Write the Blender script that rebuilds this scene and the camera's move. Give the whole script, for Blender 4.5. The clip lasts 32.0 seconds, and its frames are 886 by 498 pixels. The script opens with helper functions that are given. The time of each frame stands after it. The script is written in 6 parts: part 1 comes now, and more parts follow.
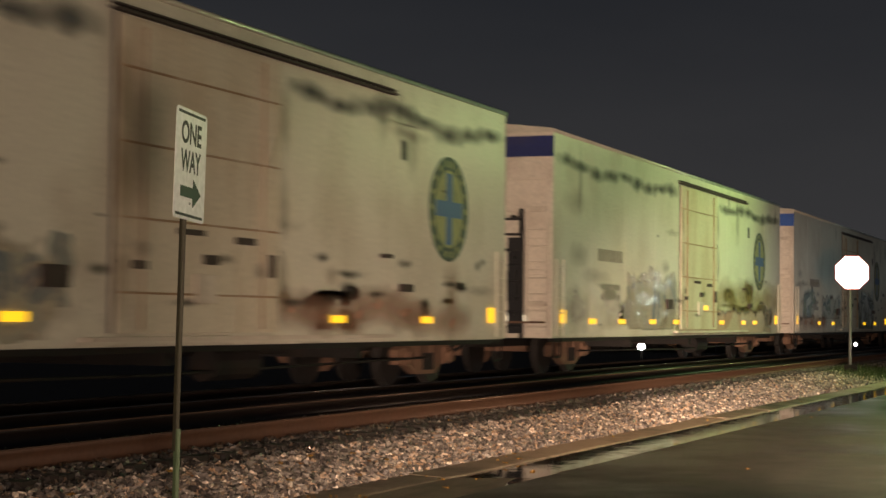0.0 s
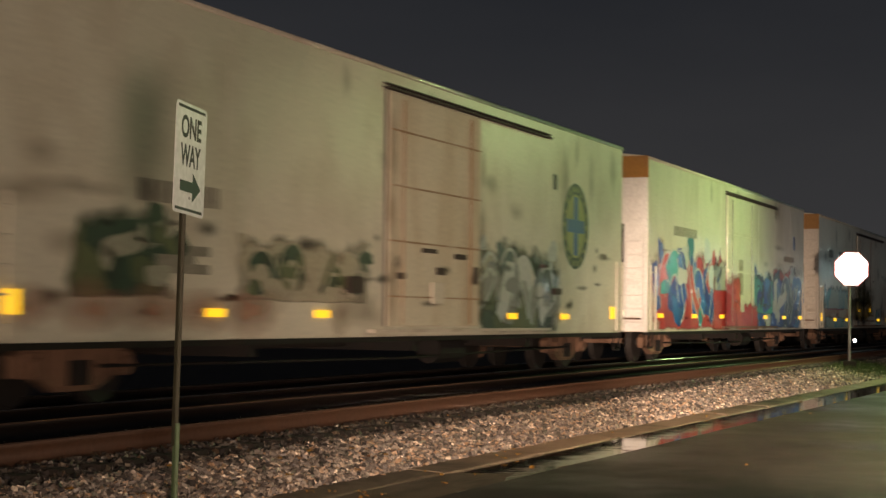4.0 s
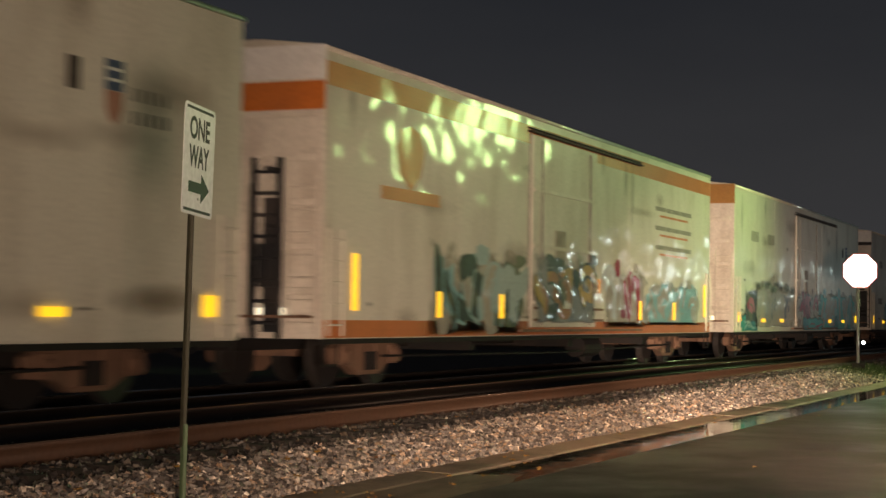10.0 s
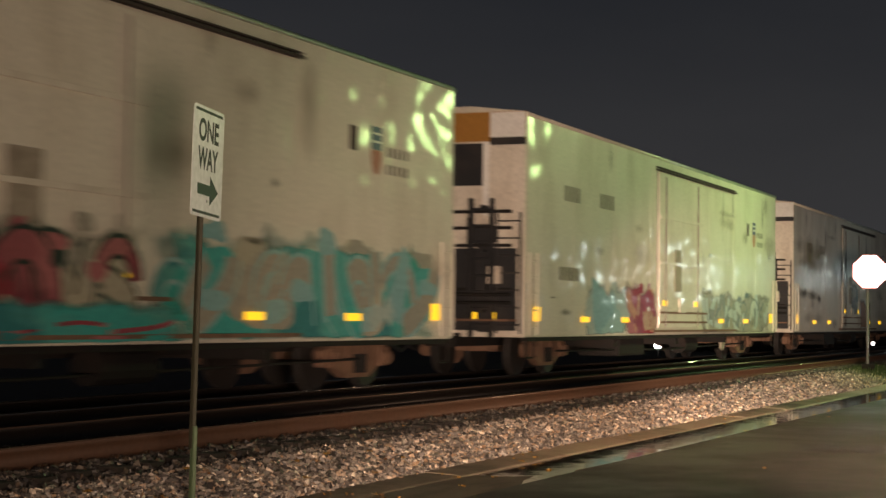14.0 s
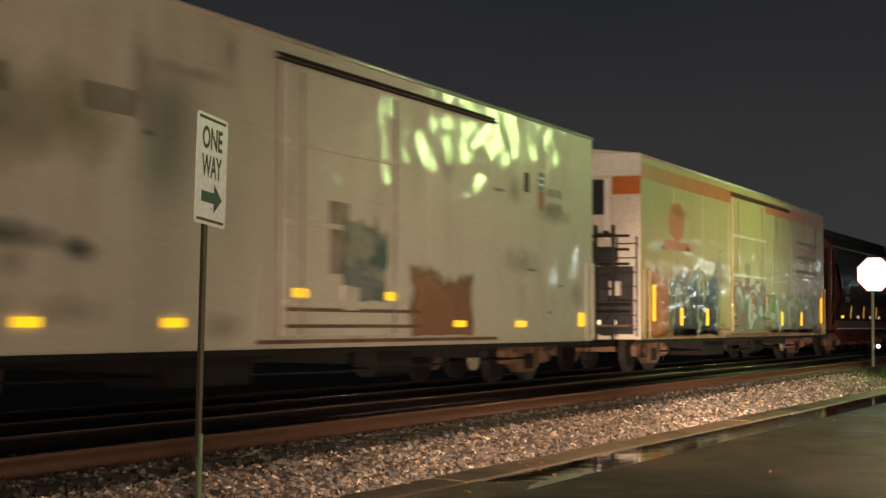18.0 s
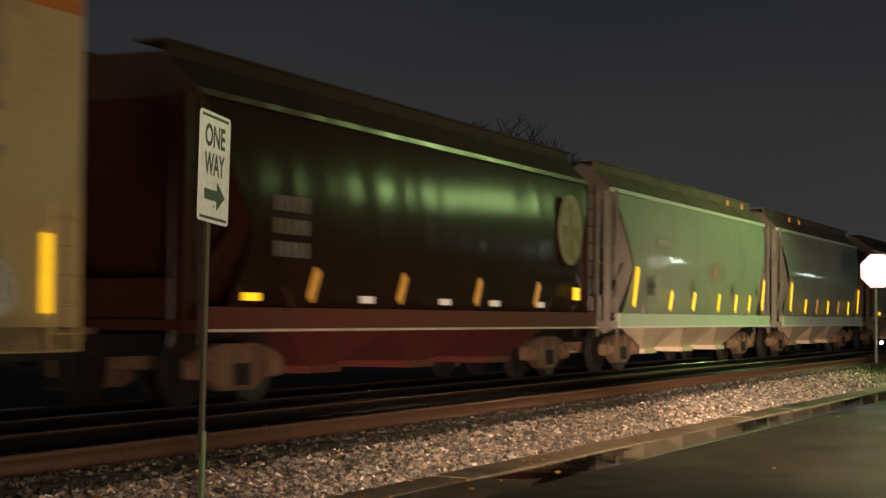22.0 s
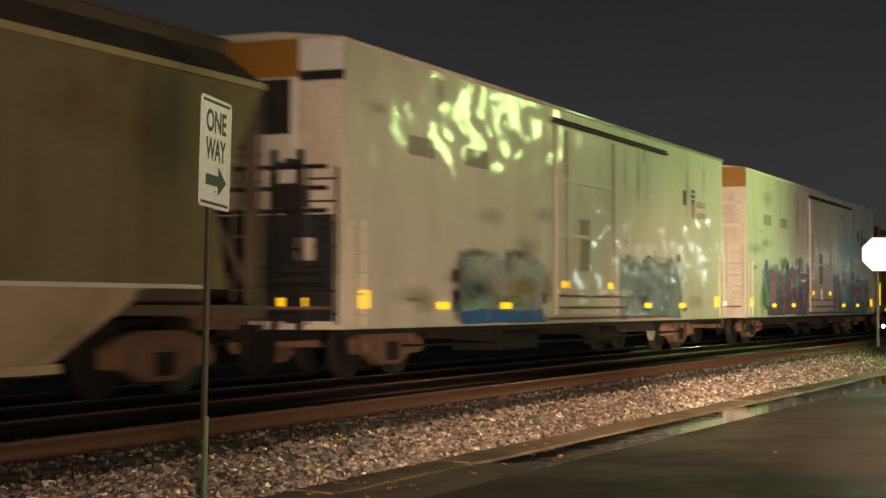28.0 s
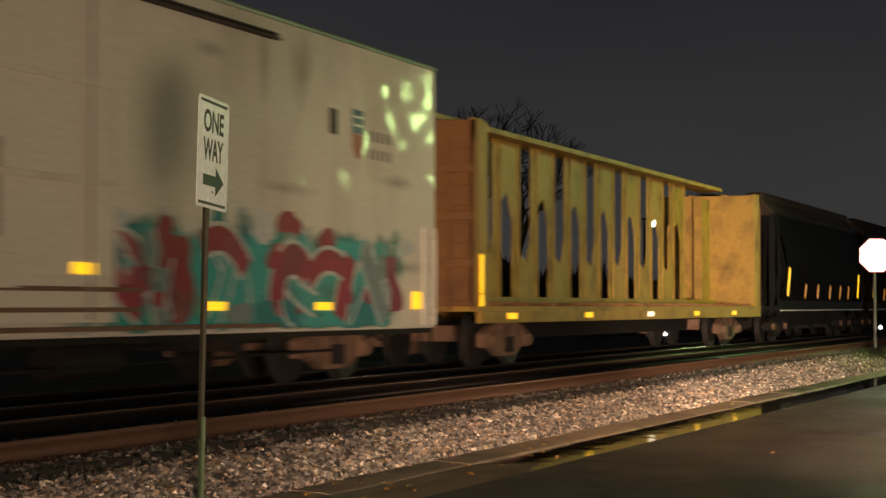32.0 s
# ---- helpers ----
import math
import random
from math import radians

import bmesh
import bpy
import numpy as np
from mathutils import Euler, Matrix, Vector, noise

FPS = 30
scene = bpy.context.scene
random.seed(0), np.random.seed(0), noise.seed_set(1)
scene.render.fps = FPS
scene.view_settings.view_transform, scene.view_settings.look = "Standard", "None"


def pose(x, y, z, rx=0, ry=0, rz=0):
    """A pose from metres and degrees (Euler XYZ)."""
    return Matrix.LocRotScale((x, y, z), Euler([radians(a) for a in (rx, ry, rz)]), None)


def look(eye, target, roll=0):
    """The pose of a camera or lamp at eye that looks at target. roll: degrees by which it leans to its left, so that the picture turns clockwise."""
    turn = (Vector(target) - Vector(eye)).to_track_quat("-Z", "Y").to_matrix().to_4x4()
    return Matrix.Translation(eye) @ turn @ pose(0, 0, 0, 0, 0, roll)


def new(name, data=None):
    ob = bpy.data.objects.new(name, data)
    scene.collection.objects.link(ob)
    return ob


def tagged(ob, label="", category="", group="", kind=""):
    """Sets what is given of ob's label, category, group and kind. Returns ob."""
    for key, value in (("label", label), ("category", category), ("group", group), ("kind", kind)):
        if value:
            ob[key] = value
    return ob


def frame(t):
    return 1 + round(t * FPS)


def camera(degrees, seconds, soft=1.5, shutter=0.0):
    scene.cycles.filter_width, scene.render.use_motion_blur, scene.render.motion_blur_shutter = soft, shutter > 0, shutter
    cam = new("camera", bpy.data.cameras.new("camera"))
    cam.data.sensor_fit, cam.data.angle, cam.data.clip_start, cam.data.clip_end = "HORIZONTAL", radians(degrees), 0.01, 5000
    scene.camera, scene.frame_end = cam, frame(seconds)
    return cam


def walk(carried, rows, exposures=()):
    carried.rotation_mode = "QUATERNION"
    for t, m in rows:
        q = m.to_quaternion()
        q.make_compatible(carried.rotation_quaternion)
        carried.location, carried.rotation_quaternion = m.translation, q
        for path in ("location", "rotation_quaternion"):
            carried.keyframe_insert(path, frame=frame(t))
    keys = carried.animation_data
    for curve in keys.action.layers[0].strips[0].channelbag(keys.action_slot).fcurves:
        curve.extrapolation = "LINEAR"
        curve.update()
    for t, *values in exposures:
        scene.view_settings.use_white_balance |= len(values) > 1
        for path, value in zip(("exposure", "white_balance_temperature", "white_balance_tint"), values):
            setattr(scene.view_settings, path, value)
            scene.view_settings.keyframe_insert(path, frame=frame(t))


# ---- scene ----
# One plan: x runs along the tracks, away from the eye; y runs across them; z = 0 is the railhead.
CAM_Z = 1.08          # eye above the railhead
ROAD_Z = -0.50        # wet road surface
TRACK_Y = 12.13       # centre line of the track with the train
SIDE = 1.55           # half the width of a car body
SPEED = 10.85         # train, metres a second, towards -x
CLIP = 32.0

cam = camera(28.83, CLIP, soft=1.5, shutter=0.7)
# seconds, yaw, pitch, roll: the camera is held in one spot and sways a little
PATH = [
    (0, -68.04, 2.34, -0.53), (0.5, -68.05, 2.30, -0.63), (1, -68.05, 2.28, -0.66), (1.5, -68.05, 2.27, -0.67),
    (2, -68.10, 2.23, -0.68), (2.5, -68.07, 2.23, -0.65), (3, -68.03, 2.22, -0.65), (3.5, -68.04, 2.18, -0.69),
    (4, -68.06, 2.18, -0.69), (4.5, -68.06, 2.17, -0.65), (6.5, -67.83, 2.11, -0.76), (7, -67.80, 2.11, -0.74),
    (7.5, -67.81, 2.14, -0.74), (8, -67.84, 2.14, -0.73), (8.5, -67.87, 2.18, -0.72), (9, -67.87, 2.20, -0.73),
    (9.5, -67.89, 2.20, -0.75), (10, -67.79, 2.22, -0.77), (10.5, -67.74, 2.22, -0.79), (11, -67.66, 2.21, -0.81),
    (11.5, -67.65, 2.21, -0.82), (12, -67.63, 2.21, -0.81), (12.5, -67.61, 2.22, -0.79), (13, -67.57, 2.25, -0.76),
    (13.5, -67.50, 2.26, -0.72), (14, -67.49, 2.27, -0.68), (14.5, -67.45, 2.32, -0.63), (15, -67.35, 2.35, -0.59),
    (15.5, -67.26, 2.36, -0.58), (17.5, -67.23, 2.44, -0.25), (18, -67.33, 2.46, -0.27), (18.5, -67.31, 2.47, -0.26),
    (19, -67.31, 2.50, -0.22), (19.5, -67.31, 2.52, -0.19), (20, -67.29, 2.54, -0.20), (20.5, -67.28, 2.53, -0.22),
    (21, -67.31, 2.50, -0.21), (21.5, -67.29, 2.49, -0.18), (22, -67.23, 2.37, -0.17), (22.5, -67.10, 2.12, -0.16),
    (23, -67.16, 1.95, -0.17), (23.5, -67.23, 1.84, -0.19), (24, -67.20, 1.77, -0.16), (24.5, -67.27, 1.67, -0.10),
    (26.5, -67.09, 1.71, 0.12), (27, -67.15, 1.75, 0.03), (27.5, -67.25, 1.81, -0.01), (28, -67.17, 1.86, -0.01),
    (28.5, -67.21, 1.87, 0.00), (29, -67.24, 1.90, -0.01), (29.5, -67.25, 1.92, -0.01), (30, -67.29, 1.93, -0.01),
    (30.5, -67.29, 1.92, -0.02), (31, -67.27, 1.92, -0.01), (31.5, -67.25, 1.93, -0.02), (32, -67.26, 1.88, -0.07),
]
walk(cam, [(t, pose(0, 0, CAM_Z, 90 + p, r, w)) for t, w, p, r in PATH],
     [(0, 0.0, 6350, 10), (14.0, 0.0, 6350, 10), (19.0, 0.0, 6500, 9), (22.0, 0.0, 6500, 7), (24.0, 0.0, 6800, 5), (26.5, 0.0, 6750, 6), (CLIP, 0.0, 6600, 9)])

# ---- world and lights ----
world = bpy.data.worlds.new("night")
scene.world = world
world.use_nodes = True
wn, wl = world.node_tree.nodes, world.node_tree.links
bg = wn["Background"]
w_co = wn.new("ShaderNodeTexCoord")
w_sep = wn.new("ShaderNodeSeparateXYZ")
w_map = wn.new("ShaderNodeMapping")
w_map.inputs["Scale"].default_value = (1.0, 1.0, 3.2)
w_noise = wn.new("ShaderNodeTexNoise")
w_noise.inputs["Scale"].default_value = 4.0
w_noise.inputs["Detail"].default_value = 4
w_sum = wn.new("ShaderNodeMath")
w_sum.operation = "MULTIPLY_ADD"
w_sum.inputs[1].default_value = -0.09
w_ramp = wn.new("ShaderNodeValToRGB")
w_ramp.color_ramp.elements[0].position, w_ramp.color_ramp.elements[0].color = 0.0, (0.0400, 0.0385, 0.0385, 1)
w_ramp.color_ramp.elements[1].position, w_ramp.color_ramp.elements[1].color = 0.17, (0.0180, 0.0188, 0.0215, 1)
wl.new(w_co.outputs["Generated"], w_map.inputs["Vector"])
wl.new(w_map.outputs["Vector"], w_noise.inputs["Vector"])
wl.new(w_co.outputs["Generated"], w_sep.inputs[0])
wl.new(w_noise.outputs["Fac"], w_sum.inputs[0])
wl.new(w_sep.outputs["Z"], w_sum.inputs[2])
w_up = wn.new("ShaderNodeMath")
w_up.operation = "ADD"
w_up.inputs[1].default_value = 0.025
wl.new(w_sum.outputs[0], w_up.inputs[0])
wl.new(w_up.outputs[0], w_ramp.inputs["Fac"])
wl.new(w_ramp.outputs["Color"], bg.inputs["Color"])
bg.inputs["Strength"].default_value = 1.0


def lamp(name, kind, power, colour, m, size, spot=0, blend=0.5):
    data = bpy.data.lights.new(name, kind)
    data.energy, data.color = power, colour
    if kind in ("POINT", "SPOT"):
        data.shadow_soft_size = size
    if kind == "SPOT":
        data.spot_size, data.spot_blend = radians(spot), blend
    ob = new(name, data)
    ob.matrix_world = m
    return ob


# headlight of a waiting car beside the eye; it throws the post's shadow
HEAD = (1.0, 0.715, 0.52)
lamp("headlight", "SPOT", 6700, HEAD, look((0.3, -1.1, 0.28), (33, 9.6, 5.4)), 0.75, 72, 1.0)
lamp("headlight", "SPOT", 19500, HEAD, look((0.85, -2.45, 0.28), (32, 7.0, -0.5)), 0.6, 45, 1.0)
# dipped beam of the same car, thrown low along the train
lamp("headlight", "SPOT", 76000, HEAD, look((0.85, -2.45, 0.42), (47, 11.2, 0.9)), 0.2, 12.5, 0.9)
# sodium street lamp over the near side of the road, shaded to the road
lamp("sodium_street_light", "SPOT", 3700, (1.0, 0.62, 0.38), look((23, -2.0, 8.0), (23.5, 0.2, ROAD_Z)), 0.4, 92, 0.5)
# greenish street lamp beside the road ahead, shaded towards the eye
lamp("mercury_street_light", "SPOT", 2200, (0.66, 1.0, 0.34), look((47.5, 2.6, 6.7), (40.5, 10.6, 2.4)), 0.85, 166, 0.66)
# cool white lamps of a yard further on
for x, y, z, p in ((82, -1.2, 3.4, 800), (122, -2.2, 4.0, 380)):
    lamp("yard_light", "SPOT", p, (0.82, 1.0, 0.90), look((x, y, z), (x * 0.55, 10.6, 1.6)), 0.5, 70, 1.0)


# ---- materials ----
def shader(name):
    m = bpy.data.materials.new(name)
    m.use_nodes = True
    nt = m.node_tree
    return m, nt, nt.nodes["Principled BSDF"], nt.nodes["Material Output"]


def link(nt, a, b):
    nt.links.new(a, b)


def noise_node(nt, scale, detail=3.0, stretch=None, rough=0.55):
    co = nt.nodes.new("ShaderNodeTexCoord")
    mp = nt.nodes.new("ShaderNodeMapping")
    mp.inputs["Scale"].default_value = stretch or (1, 1, 1)
    n = nt.nodes.new("ShaderNodeTexNoise")
    n.inputs["Scale"].default_value = scale
    n.inputs["Detail"].default_value = detail
    n.inputs["Roughness"].default_value = rough
    link(nt, co.outputs["Object"], mp.inputs["Vector"])
    link(nt, mp.outputs["Vector"], n.inputs["Vector"])
    return n


def own_pattern(nt, n):
    """Shift a noise by the object's own random number, so that no two cars look alike."""
    n.noise_dimensions = "4D"
    info, far = nt.nodes.new("ShaderNodeObjectInfo"), nt.nodes.new("ShaderNodeMath")
    far.operation, far.inputs[1].default_value = "MULTIPLY", 60.0
    link(nt, info.outputs["Random"], far.inputs[0])
    link(nt, far.outputs[0], n.inputs["W"])


def ramp_node(nt, fac, lo, hi, a, b):
    r = nt.nodes.new("ShaderNodeValToRGB")
    r.color_ramp.elements[0].position, r.color_ramp.elements[1].position = lo, hi
    r.color_ramp.elements[0].color, r.color_ramp.elements[1].color = (*a, 1), (*b, 1)
    link(nt, fac, r.inputs["Fac"])
    return r


def mix_node(nt, fac, a, b, mode="MIX"):
    x = nt.nodes.new("ShaderNodeMix")
    x.data_type, x.blend_type = "RGBA", mode
    for sock, val in ((x.inputs["Factor"], fac), (x.inputs["A"], a), (x.inputs["B"], b)):
        if isinstance(val, (int, float)):
            sock.default_value = val
        elif isinstance(val, tuple):
            sock.default_value = (*val, 1)
        else:
            link(nt, val, sock)
    return x.outputs["Result"]


def surface(name, colour, rough=0.6, metal=0.0, dirt=(0.12, 0.09, 0.07), dirt_amount=0.35, dirt_scale=1.2, grain=18.0,
            stretch=None, bump=0.0, bump_scale=30.0, coat=0.0, coat_rough=0.1, wave=0.0, wave_scale=1.5, wave_stretch=None, spec=0.5):
    """Paint, steel or stone: a base colour, stains at a large scale, grain at a small one, relief, and a clear coat that may ripple."""
    m, nt, b, out = shader(name)
    stain = noise_node(nt, dirt_scale, 5.0, stretch)
    own_pattern(nt, stain)
    fine = noise_node(nt, grain, 3.0)
    mask = ramp_node(nt, stain.outputs["Fac"], 0.48, 0.75, (0, 0, 0), (dirt_amount,) * 3)
    col = mix_node(nt, mask.outputs["Color"], colour, dirt)
    shade = ramp_node(nt, fine.outputs["Fac"], 0.3, 0.7, (0.86,) * 3, (1.08,) * 3)
    col = mix_node(nt, 1.0, col, shade.outputs["Color"], "MULTIPLY")
    link(nt, col, b.inputs["Base Color"])
    b.inputs["Metallic"].default_value = metal
    b.inputs["Specular IOR Level"].default_value = spec
    rr = nt.nodes.new("ShaderNodeMapRange")
    rr.inputs["To Min"].default_value, rr.inputs["To Max"].default_value = max(0.02, rough - 0.08), min(1, rough + 0.12)
    link(nt, stain.outputs["Fac"], rr.inputs["Value"])
    link(nt, rr.outputs["Result"], b.inputs["Roughness"])
    if bump:
        bn = noise_node(nt, bump_scale, 3.0)
        bp = nt.nodes.new("ShaderNodeBump")
        bp.inputs["Distance"].default_value = bump
        link(nt, bn.outputs["Fac"], bp.inputs["Height"])
        link(nt, bp.outputs["Normal"], b.inputs["Normal"])
    if coat:
        b.inputs["Coat Weight"].default_value = coat
        b.inputs["Coat Roughness"].default_value = coat_rough
        if wave:
            wv = noise_node(nt, wave_scale, 0.5, wave_stretch)
            own_pattern(nt, wv)
            wb = nt.nodes.new("ShaderNodeBump")
            wb.inputs["Distance"].default_value = wave
            link(nt, wv.outputs["Fac"], wb.inputs["Height"])
            link(nt, wb.outputs["Normal"], b.inputs["Coat Normal"])
    return m


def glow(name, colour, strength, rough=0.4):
    """Emissive surface: lamps, and prismatic sheeting whose headlight return is painted as glow."""
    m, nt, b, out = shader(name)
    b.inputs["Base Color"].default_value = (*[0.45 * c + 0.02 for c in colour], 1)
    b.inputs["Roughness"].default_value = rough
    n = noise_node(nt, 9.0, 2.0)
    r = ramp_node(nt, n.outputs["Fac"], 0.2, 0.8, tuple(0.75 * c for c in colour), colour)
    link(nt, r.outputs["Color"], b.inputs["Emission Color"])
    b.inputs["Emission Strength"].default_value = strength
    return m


RIPPLE = dict(coat=0.21, coat_rough=0.125, spec=0.3, wave=0.058, wave_scale=1.75, wave_stretch=(0.9, 1.0, 1.2))
M_CREAM = surface("cream_paint", (0.72, 0.67, 0.56), 0.55, dirt=(0.40, 0.33, 0.24), dirt_amount=0.45, dirt_scale=0.9, stretch=(1.2, 1, 0.5), **RIPPLE)
M_CREAM_OLD = surface("weathered_cream_paint", (0.70, 0.665, 0.55), 0.7, dirt=(0.38, 0.30, 0.2), dirt_amount=0.5, stretch=(0.6, 1, 0.5), coat=0.22, coat_rough=0.34, wave=0.03, spec=0.4)
M_DOOR_RIB = surface("rusty_rib_paint", (0.34, 0.22, 0.12), 0.75, dirt=(0.62, 0.55, 0.42), dirt_amount=0.9, dirt_scale=1.3)
M_DOOR_OLD = surface("rust_stained_door_paint", (0.68, 0.625, 0.49), 0.7, dirt=(0.42, 0.28, 0.14), dirt_amount=0.55, dirt_scale=1.0, stretch=(1.2, 1, 0.35), spec=0.2)
M_ROOFCREAM = surface("glossy_cream_eave_paint", (0.62, 0.57, 0.46), 0.5, dirt=(0.30, 0.24, 0.17), dirt_amount=0.5, coat=1.0, coat_rough=0.20, spec=0.5, wave=0.03, wave_scale=3.0)
M_YELLOWISH = surface("old_yellow_paint", (0.51, 0.40, 0.19), 0.5, dirt=(0.4, 0.28, 0.13), **RIPPLE)
M_WHITE = surface("white_paint", (0.78, 0.76, 0.72), 0.5, dirt=(0.4, 0.35, 0.3))
M_ENDCREAM = surface("dusty_cream_end_paint", (0.66, 0.60, 0.51), 0.65, dirt=(0.32, 0.25, 0.18), dirt_amount=0.65, dirt_scale=1.6, stretch=(1, 1.2, 0.4), spec=0.25)
M_PINKISH = surface("end_sheet_paint", (0.67, 0.60, 0.50), 0.6, dirt=(0.3, 0.22, 0.16), dirt_amount=0.6)
M_ORANGE = surface("orange_band_paint", (0.55, 0.16, 0.03), 0.45, dirt=(0.25, 0.1, 0.04), coat=0.15, coat_rough=0.12, wave=0.06, spec=0.3)
M_BANDBROWN = surface("ochre_band_paint", (0.36, 0.17, 0.03), 0.5)
M_FADEDRED = surface("faded_red_paint", (0.42, 0.20, 0.13), 0.7, dirt=(0.5, 0.4, 0.3), dirt_amount=0.6, dirt_scale=3.0)
M_BLUE = surface("blue_panel_paint", (0.02, 0.10, 0.42), 0.5)
M_NAVY = surface("navy_panel_paint", (0.02, 0.03, 0.13), 0.5)
M_BLACK = surface("black_paint", (0.012, 0.012, 0.014), 0.6)
M_GREY = surface("grey_stencil_paint", (0.25, 0.23, 0.19), 0.7, dirt=(0.5, 0.45, 0.36), dirt_amount=0.7, dirt_scale=5.0)
M_GREENBLACK = surface("dark_green_emblem_paint", (0.035, 0.055, 0.045), 0.6, dirt=(0.2, 0.2, 0.12), dirt_amount=0.5, dirt_scale=4.0)
M_EMBLUE = surface("emblem_blue_paint", (0.05, 0.12, 0.32), 0.6)
M_RUST = surface("dusty_brown_steel", (0.20, 0.112, 0.070), 0.85, dirt=(0.045, 0.030, 0.022), dirt_amount=0.7, dirt_scale=2.5, bump=0.004)
M_UNDER = surface("black_underframe_steel", (0.017, 0.015, 0.014), 0.85, spec=0.2, dirt=(0.045, 0.028, 0.02), dirt_amount=0.5, dirt_scale=2.0)
M_WHEEL = surface("wheel_steel", (0.022, 0.018, 0.016), 0.7, metal=0.2, dirt=(0.045, 0.028, 0.02))
M_SEAL = surface("door_seam_rubber", (0.05, 0.035, 0.03), 0.8)
M_BROWNCAR = surface("mineral_red_paint", (0.044, 0.013, 0.009), 0.7, dirt=(0.05, 0.025, 0.02), dirt_amount=0.6, stretch=(0.4, 1, 1.5), coat=0.32, coat_rough=0.24, wave=0.05, wave_scale=1.4, wave_stretch=(1.2, 1.0, 0.25), spec=0.1)
M_REDSILL = surface("dusty_red_sill_paint", (0.135, 0.030, 0.026), 0.75, dirt=(0.10, 0.05, 0.035), dirt_amount=0.6, spec=0.2)
M_GREYCAR = surface("grey_hopper_paint", (0.53, 0.59, 0.46), 0.6, dirt=(0.37, 0.33, 0.25), dirt_amount=0.3, stretch=(1.0, 1, 0.5), coat=0.16, coat_rough=0.045, spec=0.2)
M_TANCAR = surface("tan_hopper_paint", (0.47, 0.365, 0.195), 0.5, dirt=(0.26, 0.155, 0.06), dirt_amount=0.7, stretch=(1.5, 1, 0.3), coat=0.15, coat_rough=0.07, wave=0.07, wave_scale=0.8)
M_DARKCAR = surface("black_hopper_paint", (0.009, 0.009, 0.009), 0.8, dirt=(0.018, 0.014, 0.012), spec=0.15)
M_CBEAM = surface("yellow_beam_paint", (0.42, 0.245, 0.04), 0.6, dirt=(0.13, 0.07, 0.025), dirt_amount=0.85, dirt_scale=1.6, grain=7.0)
M_CBEAM_DARK = surface("rusty_yellow_paint", (0.24, 0.105, 0.03), 0.7, dirt=(0.12, 0.05, 0.03), dirt_amount=0.7)
M_DUSTPINK = surface("dusty_hopper_chute_paint", (0.62, 0.50, 0.34), 0.75, dirt=(0.25, 0.15, 0.09), dirt_amount=0.6)
# tapes glow by emission in place of the headlight they would return
M_TAPE = glow("emissive_yellow_tape", (1.0, 0.55, 0.01), 1.5)
M_TAPEW = glow("emissive_white_tape", (1.0, 0.86, 0.6), 1.6)
M_TAPEDW = glow("emissive_dull_white_tape", (0.9, 0.66, 0.5), 0.5)
M_TAPED = glow("emissive_dull_orange_tape", (0.9, 0.36, 0.03), 0.35)
# dark copy of the rail steel: the near rail's shade put into colour
M_RAIL_DARK = surface("shaded_rail_steel", (0.022, 0.016, 0.013), 0.4, metal=0.1, dirt=(0.010, 0.008, 0.007), spec=0.5)
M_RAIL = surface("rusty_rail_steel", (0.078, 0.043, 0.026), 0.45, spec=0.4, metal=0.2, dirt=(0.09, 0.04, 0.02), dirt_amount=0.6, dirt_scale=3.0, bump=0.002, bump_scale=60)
M_RAILTOP = surface("polished_wet_railhead", (0.66, 0.67, 0.66), 0.22, metal=1.0, dirt=(0.22, 0.2, 0.18), dirt_amount=0.4, dirt_scale=6.0)
M_RAILWET = surface("wet_rusty_railhead", (0.085, 0.050, 0.030), 0.35, dirt=(0.04, 0.022, 0.014), dirt_amount=0.6, dirt_scale=4.0, spec=0.5, coat=0.7, coat_rough=0.16)
M_TIE = surface("creosoted_timber", (0.022, 0.016, 0.012), 0.8, dirt=(0.05, 0.035, 0.025), bump=0.006)
M_ROOFBROWN = surface("dark_brown_roof_steel", (0.045, 0.03, 0.024), 0.85, spec=0.1)
M_ROOFDARK = surface("sooty_roof_steel", (0.14, 0.115, 0.09), 0.85, spec=0.1, dirt=(0.03, 0.025, 0.02), dirt_amount=0.6)
M_HOPEND = surface("dusty_grey_brown_steel", (0.21, 0.18, 0.15), 0.8, dirt=(0.08, 0.06, 0.05), dirt_amount=0.7, dirt_scale=1.8)
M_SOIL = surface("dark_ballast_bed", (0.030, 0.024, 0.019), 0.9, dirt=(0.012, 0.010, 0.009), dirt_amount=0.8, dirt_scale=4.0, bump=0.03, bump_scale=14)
M_KERB = surface("wet_concrete_kerb", (0.32, 0.235, 0.16), 0.6, dirt=(0.085, 0.06, 0.042), dirt_amount=0.9, dirt_scale=1.3, grain=9.0, bump=0.02, bump_scale=12.0)
M_GUTTER = surface("wet_dirty_gutter_concrete", (0.20, 0.135, 0.085), 0.45, dirt=(0.05, 0.034, 0.024), dirt_amount=0.95, dirt_scale=2.2, stretch=(0.5, 1.6, 1.0), grain=10.0, bump=0.01, bump_scale=25.0)
# dark copy of the post paint: dimness above the headlight put into colour
M_POST_DARK = surface("shaded_stained_post", (0.055, 0.052, 0.030), 0.6, metal=0.2, dirt=(0.03, 0.022, 0.016), dirt_amount=0.7, dirt_scale=5.0)
M_POST = surface("green_painted_post", (0.10, 0.15, 0.075), 0.5, metal=0.2, dirt=(0.2, 0.14, 0.08))
M_SIGNWHITE = surface("sign_white_sheeting", (0.88, 0.86, 0.90), 0.4, dirt=(0.55, 0.5, 0.45), dirt_amount=0.25)
M_SIGNBLACK = surface("sign_black_ink", (0.012, 0.010, 0.018), 0.5)
